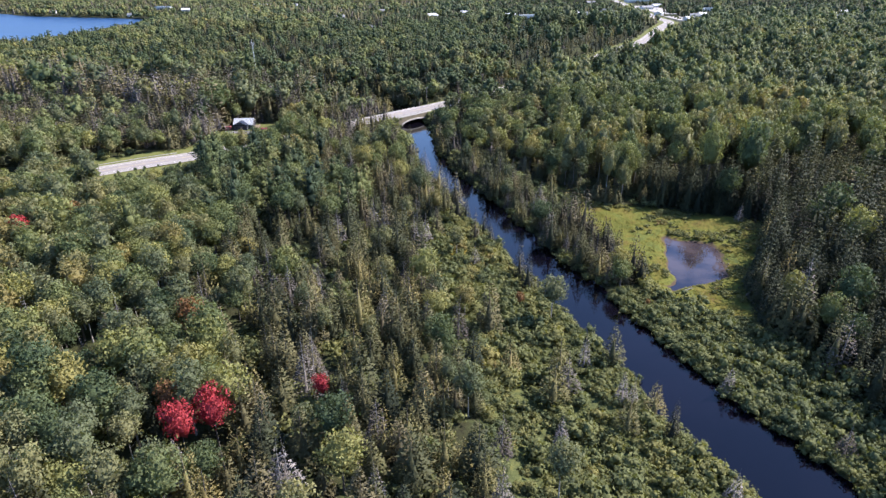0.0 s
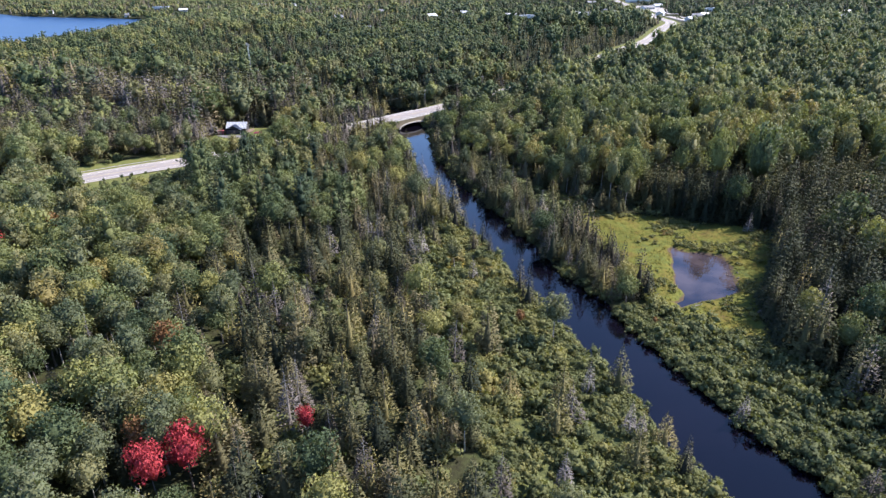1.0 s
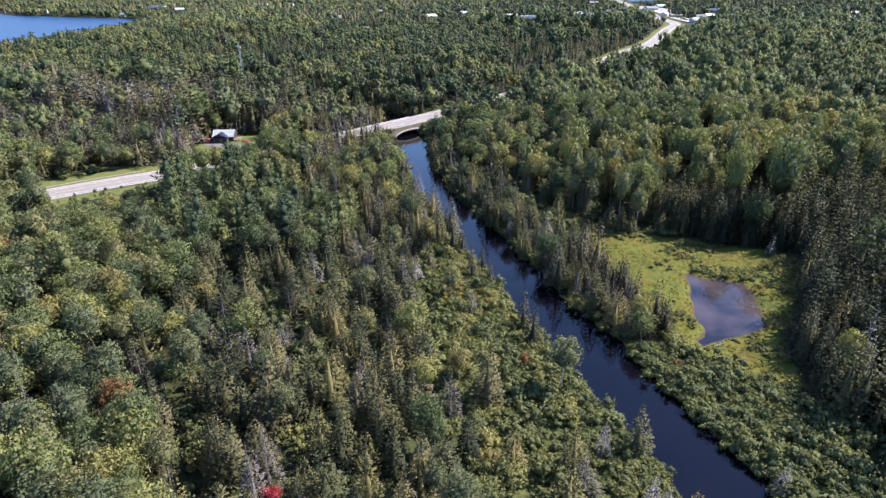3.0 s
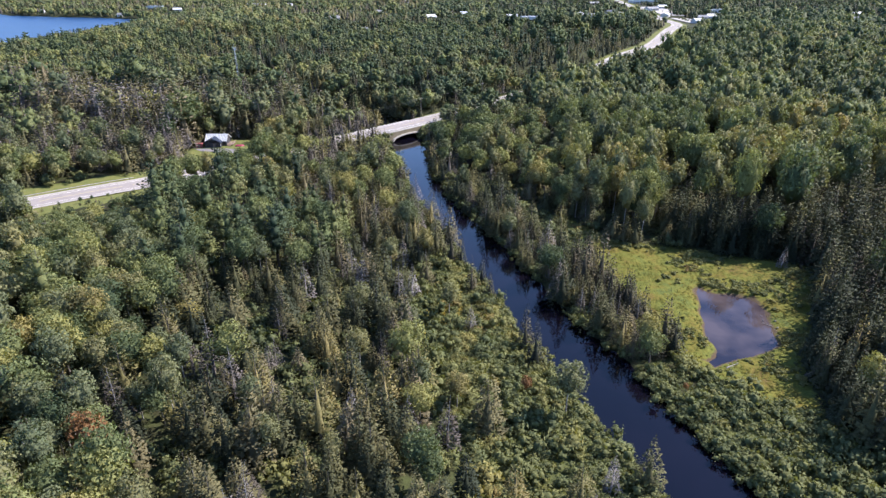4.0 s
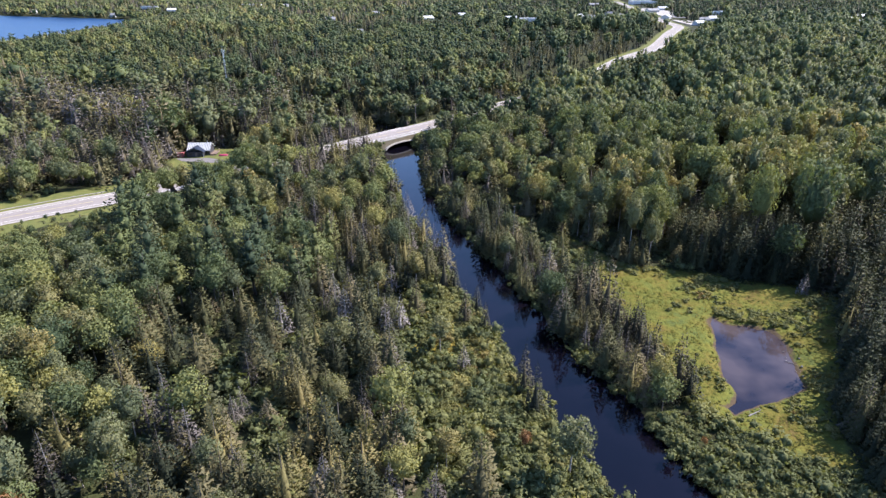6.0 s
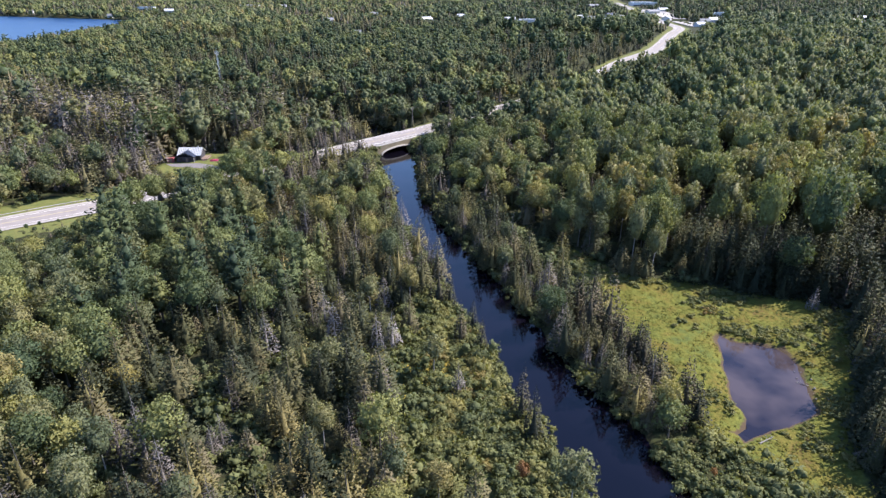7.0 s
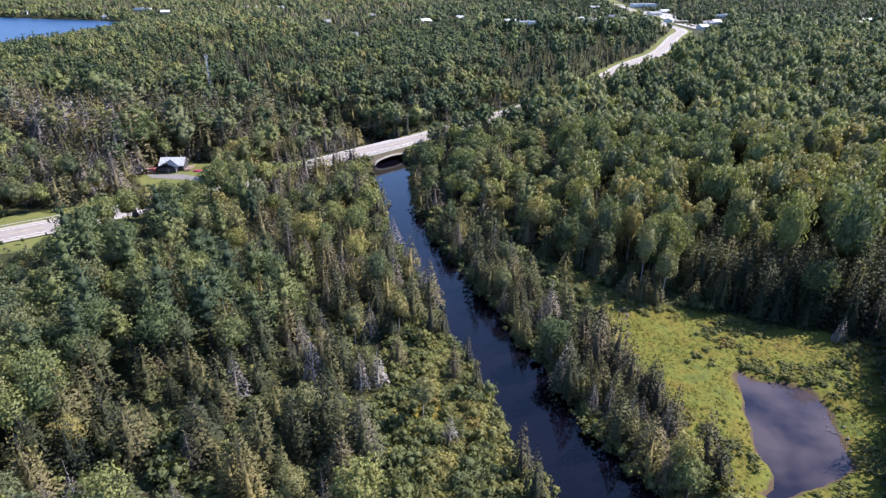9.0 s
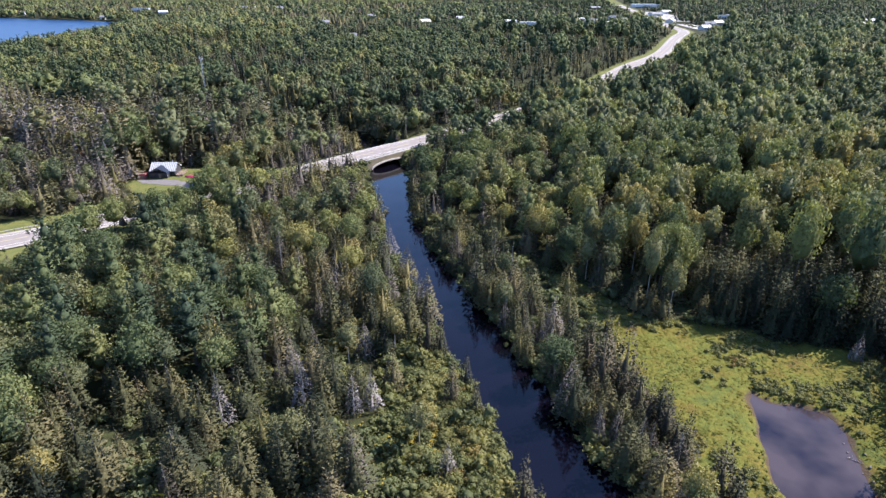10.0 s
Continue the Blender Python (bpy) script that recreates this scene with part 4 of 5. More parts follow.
SPREAD = dict(spruce=0.66, grey=0.72, larch=0.66, broad=0.52, poplar=0.72, pine=0.26, shrub=1.0)
FIELDS = [(-70, 36, 4.2, 1.15), (36, 310, 3.0, 1.06), (310, 520, 3.8, 1.1), (520, 900, 4.8, 1.28), (900, 1500, 7.6, 1.42), (1500, 3600, 24.0, 2.6)]
TOPS = np.array([12.0, 11.5, 11.5, 12.0, 13.0, 17.0, 3.0])
rows = []
for y0, y1, step, grow in FIELDS:
    reach = 0.80 * max(y1, 90) + 60
    px, py = np.meshgrid(np.arange(-reach, reach, step), np.arange(y0, y1, step))
    px, py = px.ravel() + rng.uniform(-0.45, 0.45, px.size) * step, py.ravel() + rng.uniform(-0.45, 0.45, px.size) * step
    keep = (px > -0.76 * np.maximum(py, 50) - 25) & (px < 0.76 * np.maximum(py, 50) + 50)
    px, py = px[keep], py[keep]
    w = stand(px, py)
    names = list(KINDS)
    W = np.stack([w[k] * SPREAD[k] for k in names], 1)
    total, weight = W.sum(1), np.stack([w[k] for k in names], 1).sum(1)
    live = (weight > 0) & (rng.uniform(0, 1, len(px)) < total / np.maximum(weight, 1e-9))
    pick = (W.cumsum(1) / np.maximum(total, 1e-9)[:, None] < rng.uniform(0, 1, (len(px), 1))).sum(1)
    pick = np.clip(pick, 0, len(names) - 1)
    live &= ~((pick == names.index('broad')) & (px > 45) & (py > 185) & (py < 700) & (rng.uniform(0, 1, len(px)) < 0.1))
    px, py, pick = px[live], py[live], pick[live]
    size = np.where(pick < 3, rng.uniform(0.62, 1.24, len(px)), rng.uniform(0.72, 1.16, len(px))) * grow
    # low growth beside the road and the yard, tall grove on the right edge of the marsh
    road = to_line(px, py, ROAD)[0]
    size *= np.where((np.abs(px + 13) < 14) & (py < 345), 0.5 + 0.5 * rise(8, 26, road), 1.0)
    pz = height(px, py)
    roof_room = np.clip((8 + 0.30 * np.maximum(road - 6, 0) - pz) / TOPS[pick], 0.2, 9)
    near_side = py < np.interp(px, [-230, -120, -94, -64, -27], [110, 204, 227, 266, 308])
    size = np.where(near_side & (px < -0.41 * py) & (px > -0.60 * py) & (py > 140) & (py < 250) & (road < 60), np.minimum(size, roof_room * rng.uniform(0.75, 1.05, len(px))), size)
    yard_room = np.clip((6.3 + 0.30 * np.maximum(np.hypot(px + 88, py - 274) - 12, 0) - pz) / TOPS[pick], 0.16, 9)
    size = np.where((py < 275) & (py > 130) & (np.abs(px + 89 - 0.41 * (272 - py)) < 15), np.minimum(size, yard_room * rng.uniform(0.85, 1.15, len(px))), size)
    for b in TOWN:
        size *= np.where((np.abs(px - b[0] + 0.3 * (b[1] - py) * np.sign(b[0])) < b[3] * 0.5 + 8) & (py < b[1]) & (py > b[1] - 110), 0.6 if b[1] > 780 else 0.85, 1.0)
    low = np.where((py > 740) & (py < 1330) & (px > -170) & (px < 570), 0.8, 1.0)
    size *= 1 + 0.6 * ((px < -72) & (py > 262 - 0.5 * (px + 90)) & (py < 380) & (road > 18) & (np.hypot(px + 87, py - 277) > 20))
    size *= 1 + (0.10 + 0.22 * rise(76, 125, px)) * ((px > 68) & (py < 205))
    leafy = (pick == names.index('broad')) | (pick == names.index('poplar'))
    hillside = leafy & (px > 45) & (py > 185) & (py < 900)
    size *= np.where(hillside, 1.28, 1.0) * np.where((px < -0.36 * py) & (py > 420), 0.82, 1.0)
    size *= np.where((py > 395) & (py < 690) & (px > 45) & (px < 0.36 * py) & (pick < 3), 0.66, 1.0)
    # taller, narrower hardwoods on the slope; broad heavy conifers beyond the road
    shape = np.where(hillside, 0.84, 1.0) * np.where((pick < 2) & (px < -60) & (py > 225) & (py < 420), 1.3, 1.0)
    tall = np.where(hillside, 1.22, 1.0) * np.where((px > 68) & (py < 205), 1.18, 1.0)
    bushy = np.where(pick == names.index('shrub'), rng.uniform(0.55, 1.3, len(px)), 1.0)
    size = size * bushy
    rows.append(np.stack([px, py, height(px, py), rng.uniform(0, 6.28, len(px)), size * shape, tall * low * size * rng.uniform(0.88, 1.15, len(px)) / grow ** 0.65, pick, np.zeros(len(px))], 1))
# an understorey of smaller shrubs on the wet strip along the left bank and by the marsh
qx, qy = rng.uniform(-8, 90, 9000), rng.uniform(30, 170, 9000)
dl, dr = banks(qx, qy)
wide = np.interp(qy, [30, 60, 100, 135, 160, 185], [44, 38, 31, 26, 18, 7]) - 2
ok = ((dl > 1) & (dl < wide)) | ((dr > 1) & (to_area(qx, qy, MARSH) < 0) & (to_area(qx, qy, MEADOW) > 0)) | ((dr > 1) & (dr < 18) & (qy < 130))
ok &= rng.uniform(0, 1, 9000) < 0.45
qx, qy = qx[ok], qy[ok]
size = rng.uniform(0.3, 0.75, len(qx))
rows.append(np.stack([qx, qy, height(qx, qy), rng.uniform(0, 6.28, len(qx)), size, size * rng.uniform(0.7, 1.0, len(qx)), np.full(len(qx), names.index('shrub')), qx * 0], 1))
# shrubs crowding both water edges
for side in (0, 1):
    for line in range(3):
        qy = np.arange(40, 318, 1.5) + rng.uniform(-0.7, 0.7, len(np.arange(40, 318, 1.5)))
        wob = 0.7 * softly(qy * 0, qy, 6, 2.0) + 0.5 * softly(qy * 0, qy, 2.6, 5.0)
        off = rng.uniform(0.2, 1.6, len(qy)) + 1.5 * line
        qx = np.interp(qy, BANK_Y, BANK_R) + wob * 0.8 + off if side else np.interp(qy, BANK_Y, BANK_L) + wob - off
        ok = rng.uniform(0, 1, len(qy)) < np.where((side == 1) & (qy > 132), 0.3, np.where(qy < 190, 0.75, 0.6))
        ok &= to_line(qx, qy, ROAD)[0] > 8
        qx, qy = qx[ok], qy[ok]
        size = rng.uniform(0.4, 0.95, len(qx)) * (0.8 if line == 0 else 1.0)
        rows.append(np.stack([qx, qy, np.maximum(height(qx, qy), 0.05), rng.uniform(0, 6.28, len(qx)), size, size * rng.uniform(0.8, 1.1, len(qx)), np.full(len(qx), names.index('shrub')), qx * 0], 1))
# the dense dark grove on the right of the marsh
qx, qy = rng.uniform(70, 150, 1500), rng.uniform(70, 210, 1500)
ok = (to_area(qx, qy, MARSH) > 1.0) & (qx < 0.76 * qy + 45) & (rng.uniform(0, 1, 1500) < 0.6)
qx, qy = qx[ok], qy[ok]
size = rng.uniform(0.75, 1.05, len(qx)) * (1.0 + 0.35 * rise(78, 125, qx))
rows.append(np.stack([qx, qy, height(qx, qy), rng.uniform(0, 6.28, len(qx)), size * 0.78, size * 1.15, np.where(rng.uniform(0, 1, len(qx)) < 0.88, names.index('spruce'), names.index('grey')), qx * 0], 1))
# trees crowding the far shore of the lake
for (ax, ay), (bx, by) in zip([(-405, 850), (-424, 945), (-466, 1022), (-548, 1054), (-680, 1084)], [(-424, 945), (-466, 1022), (-548, 1054), (-680, 1084), (-1000, 1138)]):
    n = int(math.hypot(bx - ax, by - ay) / 3.2)
    k = rng.uniform(0, 1, n)
    qx, qy = ax + (bx - ax) * k + rng.uniform(-4, 6, n), ay + (by - ay) * k + rng.uniform(2, 22, n)
    ok = to_area(qx, qy, LAKE_RIM) > 3
    for b in TOWN:
        ok &= (np.abs(qx - b[0]) > b[3] * 0.5 + 2) | (np.abs(qy - b[1]) > 16)
    qx, qy = qx[ok], qy[ok]
    size = rng.uniform(0.8, 1.25, len(qx))
    rows.append(np.stack([qx, qy, height(qx, qy), rng.uniform(0, 6.28, len(qx)), size, size, np.where(rng.uniform(0, 1, len(qx)) < 0.7, names.index('broad'), names.index('pine')), qx * 0], 1))
# a close belt of spruce between the river and the meadow
qy = rng.uniform(134, 225, 90)
qx = np.interp(qy, BANK_Y, BANK_R) + rng.uniform(2.5, 13.5, 90)
ok = to_area(qx, qy, MEADOW) > -0.5
qx, qy = qx[ok], qy[ok]
size = rng.uniform(0.5, 0.85, len(qx))
which = np.where(rng.uniform(0, 1, len(qx)) < 0.75, names.index('spruce'), names.index('grey'))
rows.append(np.stack([qx, qy, height(qx, qy), rng.uniform(0, 6.28, len(qx)), size, size * 1.05, which, qx * 0], 1))
TREES = np.concatenate(rows)
# the grove's shade is painted in: darker tints on all its trees
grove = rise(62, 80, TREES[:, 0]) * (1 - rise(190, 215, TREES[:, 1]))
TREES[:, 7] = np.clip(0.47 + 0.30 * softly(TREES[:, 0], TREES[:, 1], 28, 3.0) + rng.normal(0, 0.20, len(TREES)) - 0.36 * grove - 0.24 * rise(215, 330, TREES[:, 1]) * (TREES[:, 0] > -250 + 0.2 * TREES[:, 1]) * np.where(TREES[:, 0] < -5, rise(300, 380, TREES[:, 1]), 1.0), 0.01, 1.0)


behind = (TREES[:, 6] < 2) & (TREES[:, 0] < -60) & (TREES[:, 1] > 225) & (TREES[:, 1] < 420)
slope = ((TREES[:, 6] == names.index('broad')) | (TREES[:, 6] == names.index('poplar'))) & (TREES[:, 0] > 40) & (TREES[:, 1] > 190) & (TREES[:, 1] < 480)
TREES[:, 7] = np.clip(TREES[:, 7] + 0.24 * behind + 0.14 * slope, 0.01, 1.0)
pines = (TREES[:, 6] == names.index('pine')) & (TREES[:, 1] < 330)
TREES[:, 7] = np.where(pines, np.clip(TREES[:, 7] + 0.15, 0.01, 1.0), TREES[:, 7])
from_bank = banks(TREES[:, 0], TREES[:, 1])[1]
# lower tints paint the belt's shade into its trees; the shrubs are a duller green
dull = (from_bank > 0) & (TREES[:, 1] < 240) & ((TREES[:, 6] == names.index('shrub')) | (from_bank < 16))
wetside = (TREES[:, 6] == names.index('shrub')) & ~dull
TREES[:, 7] = np.where(wetside, np.clip(TREES[:, 7] - 0.12, 0.01, 1.0), TREES[:, 7])
TREES[:, 7] = np.where(dull, np.clip(TREES[:, 7] - 0.3, 0.01, 1.0), TREES[:, 7])


def lay(shape, P):
    """Copies of one shape at many spots, as one big array."""
    v, f, m = shape
    c, s = np.cos(P[:, 3])[:, None], np.sin(P[:, 3])[:, None]
    X = (v[None, :, 0] * c - v[None, :, 1] * s) * P[:, 4:5] + P[:, 0:1]
    Y = (v[None, :, 0] * s + v[None, :, 1] * c) * P[:, 4:5] + P[:, 1:2]
    Z = v[None, :, 2] * P[:, 5:6] + P[:, 2:3]
    out = np.stack([X, Y, Z], -1).reshape(-1, 3)
    faces = (f[None] + (np.arange(len(P)) * len(v))[:, None, None]).reshape(-1, 3)
    turned = np.stack([m[None, :, 0] * c - m[None, :, 1] * s, m[None, :, 0] * s + m[None, :, 1] * c, np.repeat(m[None, :, 2], len(P), 0)], -1).reshape(-1, 3)
    return out, faces, np.repeat(P[:, 7], len(v)), turned


def woods(name, shapes, P, mat, label, category="trees"):
    """A wood that nobody could count, as one object."""
    vs, fs, ts, ms, n = [], [], [], [], 0
    which = np.arange(len(P)) % len(shapes)
    for i, shape in enumerate(shapes):
        if (which == i).any():
            v, f, t, m = lay(shape, P[which == i])
            vs.append(v), fs.append(f + n), ts.append(t), ms.append(m)
            n += len(v)
    if not vs:
        return
    ob = new(name, mesh_of(name, np.concatenate(vs), np.concatenate(fs), [mat], tint=np.concatenate(ts), normals=np.concatenate(ms)))
    return tagged(ob, label, category, kind="stuff")


def grow_thing(name, crown, trunk, leaf, bark, label, category, m):
    """One tree of its own: a trunk and a crown under a base point."""
    base = new(name)
    base.empty_display_size = 0.5
    for part_name, shape, mat in (("trunk", trunk, bark), ("crown", crown, leaf)):
        ob = new(part_name, mesh_of(part_name, shape[0], shape[1], [mat], normals=shape[2] if len(shape) > 2 else None))
        ob.parent = base
    base.matrix_basis = m
    return tagged(base, label, category, group=category + " stand")


def spot(x, y, rot=0.0, s=1.0, sz=None):
    return Matrix.LocRotScale((x, y, float(height(np.array([x]), np.array([y]))[0]) - 0.05), Euler((0, 0, rot)), (s, s, sz or s))


CLOSE = dict(spruce=240, grey=60)
SINGLE = dict(spruce=300, grey=130, larch=140, broad=230, poplar=140, pine=70, shrub=300)
for i, key in enumerate(KINDS):
    k = KINDS[key]
    P = TREES[TREES[:, 6] == i]
    # distance from the stretch that the flight passes nearest
    d = np.hypot((P[:, 0] - 8) * 0.8, np.maximum(np.maximum(60 - P[:, 1], P[:, 1] - 165), 0))
    order = np.argsort(d + 900 * (P[:, 1] < 36), kind="stable")
    single, rest = P[order[:SINGLE[key]]], P[order[SINGLE[key]:]]
    category = {"shrub": "shrub"}.get(key, "tree")
    firsts = []
    for j, r in enumerate(single):
        m = Matrix.LocRotScale(r[:3] - np.array([0, 0, 0.05]), Euler((0, 0, r[3])), (r[4], r[4], r[5]))
        if j < len(k["near"]):
            crown, trunk = k["near"][j]
            firsts.append(grow_thing(k["name"], crown, trunk, k["leaf"], k["bark"], k["label"], category, m))
        else:
            o = firsts[j % len(firsts)]
            copy_thing(o, m @ Matrix.Diagonal((*(1 / c for c in o.scale), 1)))
    band = np.where(rest[:, 1] < 36, 400, np.hypot(rest[:, 0], rest[:, 1]))
    close = np.arange(len(rest)) < CLOSE.get(key, 0)
    if close.any():
        close |= (rest[:, 0] > 48) & (rest[:, 0] < 0.74 * rest[:, 1] + 10) & (rest[:, 1] > 95) & (rest[:, 1] < 236)
    reach = 390 if key in ("spruce", "grey", "larch") else 310
    mid, far, dot = rest[(band < reach) & ~close], rest[(band >= reach) & (band < 740) & ~close], rest[band >= 740]
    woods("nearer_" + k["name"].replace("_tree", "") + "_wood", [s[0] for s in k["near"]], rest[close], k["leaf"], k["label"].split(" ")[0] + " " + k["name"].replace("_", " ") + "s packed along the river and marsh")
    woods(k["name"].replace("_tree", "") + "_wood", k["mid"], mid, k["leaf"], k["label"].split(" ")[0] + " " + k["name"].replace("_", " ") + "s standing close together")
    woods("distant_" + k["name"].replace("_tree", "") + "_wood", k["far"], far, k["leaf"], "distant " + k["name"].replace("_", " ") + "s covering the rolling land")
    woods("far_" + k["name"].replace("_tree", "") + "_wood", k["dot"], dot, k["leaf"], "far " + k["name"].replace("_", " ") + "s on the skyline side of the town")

# ---- marsh grass ----
def tussock():
    n = 7
    a = rng.uniform(0, 6.28, n)
    o = unit(np.stack([np.cos(a) * 0.6, np.sin(a) * 0.6, rng.uniform(0.5, 1.2, n)], 1))
    return kites(np.zeros((n, 3)), o, np.stack([-np.sin(a), np.cos(a), a * 0], 1), rng.uniform(0.5, 1.0, n), 0.15, 0.0)


px, py = rng.uniform(34, 103, 26000), rng.uniform(112, 216, 26000)
ok = (to_area(px, py, MEADOW) < 1.5) & (to_area(px, py, POND_RIM) > 0.8) & (rng.uniform(0, 1, 26000) < 0.6 + 0.5 * softly(px, py, 5, 2))
px, py = px[ok], py[ok]
s = rng.uniform(0.5, 0.9, len(px))
P = np.stack([px, py, height(px, py) - 0.05, rng.uniform(0, 6.28, len(px)), s, s * 0.32, px * 0, np.clip(0.45 + 0.4 * softly(px, py, 11, 6) + rng.normal(0, 0.1, len(px)), 0.01, 1)], 1)
woods("marsh_grass", [tussock() for _ in range(8)], P, GRASS, "yellow-green sedge tussocks over the wet meadow", "grass")

# low dark bushes scattered in drifts over the drier side of the meadow
px, py = rng.uniform(40, 103, 3400), rng.uniform(116, 214, 3400)
ok = (to_area(px, py, MEADOW) < -0.5) & (to_area(px, py, POND_RIM) > 1.5) & (softly(px, py, 8, 3) + 0.012 * (px - 66) + rng.normal(0, 0.2, 3400) > 0.24)
px, py = px[ok], py[ok]
s = rng.uniform(0.2, 0.55, len(px))
P = np.stack([px, py, height(px, py) - 0.05, rng.uniform(0, 6.28, len(px)), s * 1.15, s * 0.8, px * 0, np.clip(rng.normal(0.5, 0.2, len(px)), 0.01, 1)], 1)
woods("meadow_bushes", KINDS["shrub"]["mid"], P, SHRUB, "low dull-green sweet gale bushes scattered over the marsh", "bushes")


# ---- single trees that stand out ----
def lone(key, x, y, s=1.0, rot=0.0, name="", label="", leaf=None, sz=None):
    k = KINDS[key]
    crown, trunk = k["near"][int(abs(x * 7 + y * 3)) % len(k["near"])]
    return grow_thing(name or k["name"], crown, trunk, leaf or k["leaf"], k["bark"], label or k["label"], "tree", spot(x, y, rot, s, sz))


for key, x, y, s, sz, name, label, leaf in STANDOUT:
    lone(key, x, y, s, x + y, name, label, leaf, sz)

px, py = rng.normal(4, 5.0, 1000), rng.normal(147, 8, 1000)
dl, dr = banks(px, py)
ok = (dl > 3)
px, py = px[ok], py[ok]
s = rng.uniform(0.35, 0.8, len(px))
woods("goldenrod", [tussock() for _ in range(6)], np.stack([px, py, height(px, py), rng.uniform(0, 6.28, len(px)), s, s, px * 0, rng.uniform(0, 1, len(px))], 1), GOLD, "yellow flowering goldenrod in a wet clearing", "wildflowers")


# ---- things made by hand ----
def part(name, bm, material, parent, label=""):
    """Links a bmesh as one mesh under a thing or a part."""
    me = bpy.data.meshes.new(name)
    bm.to_mesh(me)
    bm.free()
    me.materials.append(material)
    ob = new(name, me)
    ob.parent = parent
    return tagged(ob, label)


def box(x0, y0, z0, x1, y1, z1, bevel=0.0):
    bm = bmesh.new()
    bmesh.ops.create_cube(bm, size=1, matrix=Matrix.Translation(((x0 + x1) / 2, (y0 + y1) / 2, (z0 + z1) / 2)) @ Matrix.Diagonal((x1 - x0, y1 - y0, z1 - z0, 1)))
    if bevel:
        bmesh.ops.bevel(bm, geom=bm.edges[:], offset=bevel, segments=1, affect="EDGES")
    return bm


def solid(rim, z0, z1):
    """An upright prism over an outline."""
    bm = bmesh.new()
    f = bm.faces.new([bm.verts.new((x, y, z0)) for x, y in rim])
    r = bmesh.ops.extrude_face_region(bm, geom=[f])
    bmesh.ops.translate(bm, verts=[v for v in r["geom"] if isinstance(v, bmesh.types.BMVert)], vec=(0, 0, z1 - z0))
    bmesh.ops.recalc_face_normals(bm, faces=bm.faces[:])
    return bm


def profile(pts, x0, x1):
    """A prism along x with a y, z outline."""
    bm = bmesh.new()
    f = bm.faces.new([bm.verts.new((x0, y, z)) for y, z in pts])
    r = bmesh.ops.extrude_face_region(bm, geom=[f])
    bmesh.ops.translate(bm, verts=[v for v in r["geom"] if isinstance(v, bmesh.types.BMVert)], vec=(x1 - x0, 0, 0))
    bmesh.ops.recalc_face_normals(bm, faces=bm.faces[:])
    return bm


def rod(a, b, r, sides=6):
    bm = bmesh.new()
    a, b = Vector(a), Vector(b)
    bmesh.ops.create_cone(bm, cap_ends=True, segments=sides, radius1=r, radius2=r, depth=(b - a).length,
                          matrix=Matrix.Translation((a + b) / 2) @ (b - a).to_track_quat("Z", "Y").to_matrix().to_4x4())
    return bm


def base_at(name, x, y, z, rot, label, category, group=""):
    e = new(name)
    e.empty_display_size = 0.5
    e.matrix_basis = pose(x, y, z, 0, 0, rot)
    return tagged(e, label, category, group)


def add_window(parent, x, y, z, w, h, frame_mat=None):
    win = part("window", box(x - w / 2 - 0.08, y - 0.04, z - h / 2 - 0.08, x + w / 2 + 0.08, y + 0.04, z + h / 2 + 0.08), frame_mat or WHITE, parent)
    part("pane", box(x - w / 2, y - 0.06, z - h / 2, x + w / 2, y + 0.06, z + h / 2), DARKGLASS, win)


def plain_house(x, y, rot, w, d, h, pitch, wall, roof, label, name="house", z=None):
    """A gabled building: walls with gables, two roof slopes, a door, windows and a chimney."""
    if z is None:
        z = float(height(np.array([x]), np.array([y]))[0])
    e = base_at(name, x, y, z - 0.2, rot, label, "house", "houses of the town")
    top = h + pitch
    part("wall", profile([(-d / 2, 0), (d / 2, 0), (d / 2, h), (0, top), (-d / 2, h)], -w / 2, w / 2), wall, e)
    over, th = 0.5, 0.22
    k = pitch / (d / 2)
    for s in (-1, 1):
        eave = (s * (d / 2 + over), h - over * k)
        part("roof", profile([(0, top + 0.03), eave and (eave[0], eave[1] + 0.03), (eave[0], eave[1] + 0.03 + th), (0, top + 0.03 + th)], -w / 2 - over, w / 2 + over), roof, e)
    for i in range(max(2, int(w // 3.2))):
        add_window(e, -w / 2 + (i + 0.5) * w / max(2, int(w // 3.2)), -d / 2, 1.6, 1.1, 1.1)
    door = part("door", box(w * 0.08, -d / 2 - 0.06, 0.1, w * 0.08 + 0.95, -d / 2 + 0.04, 2.1), SIDING if wall is WHITE else WHITE, e)
    part("handle", box(w * 0.08 + 0.78, -d / 2 - 0.12, 1.0, w * 0.08 + 0.86, -d / 2 - 0.06, 1.1), GALVANISED, door)
    part("chimney", box(w * 0.25, 0.3, h, w * 0.25 + 0.6, 0.9, top + 0.8), CONCRETE, e)
    return e


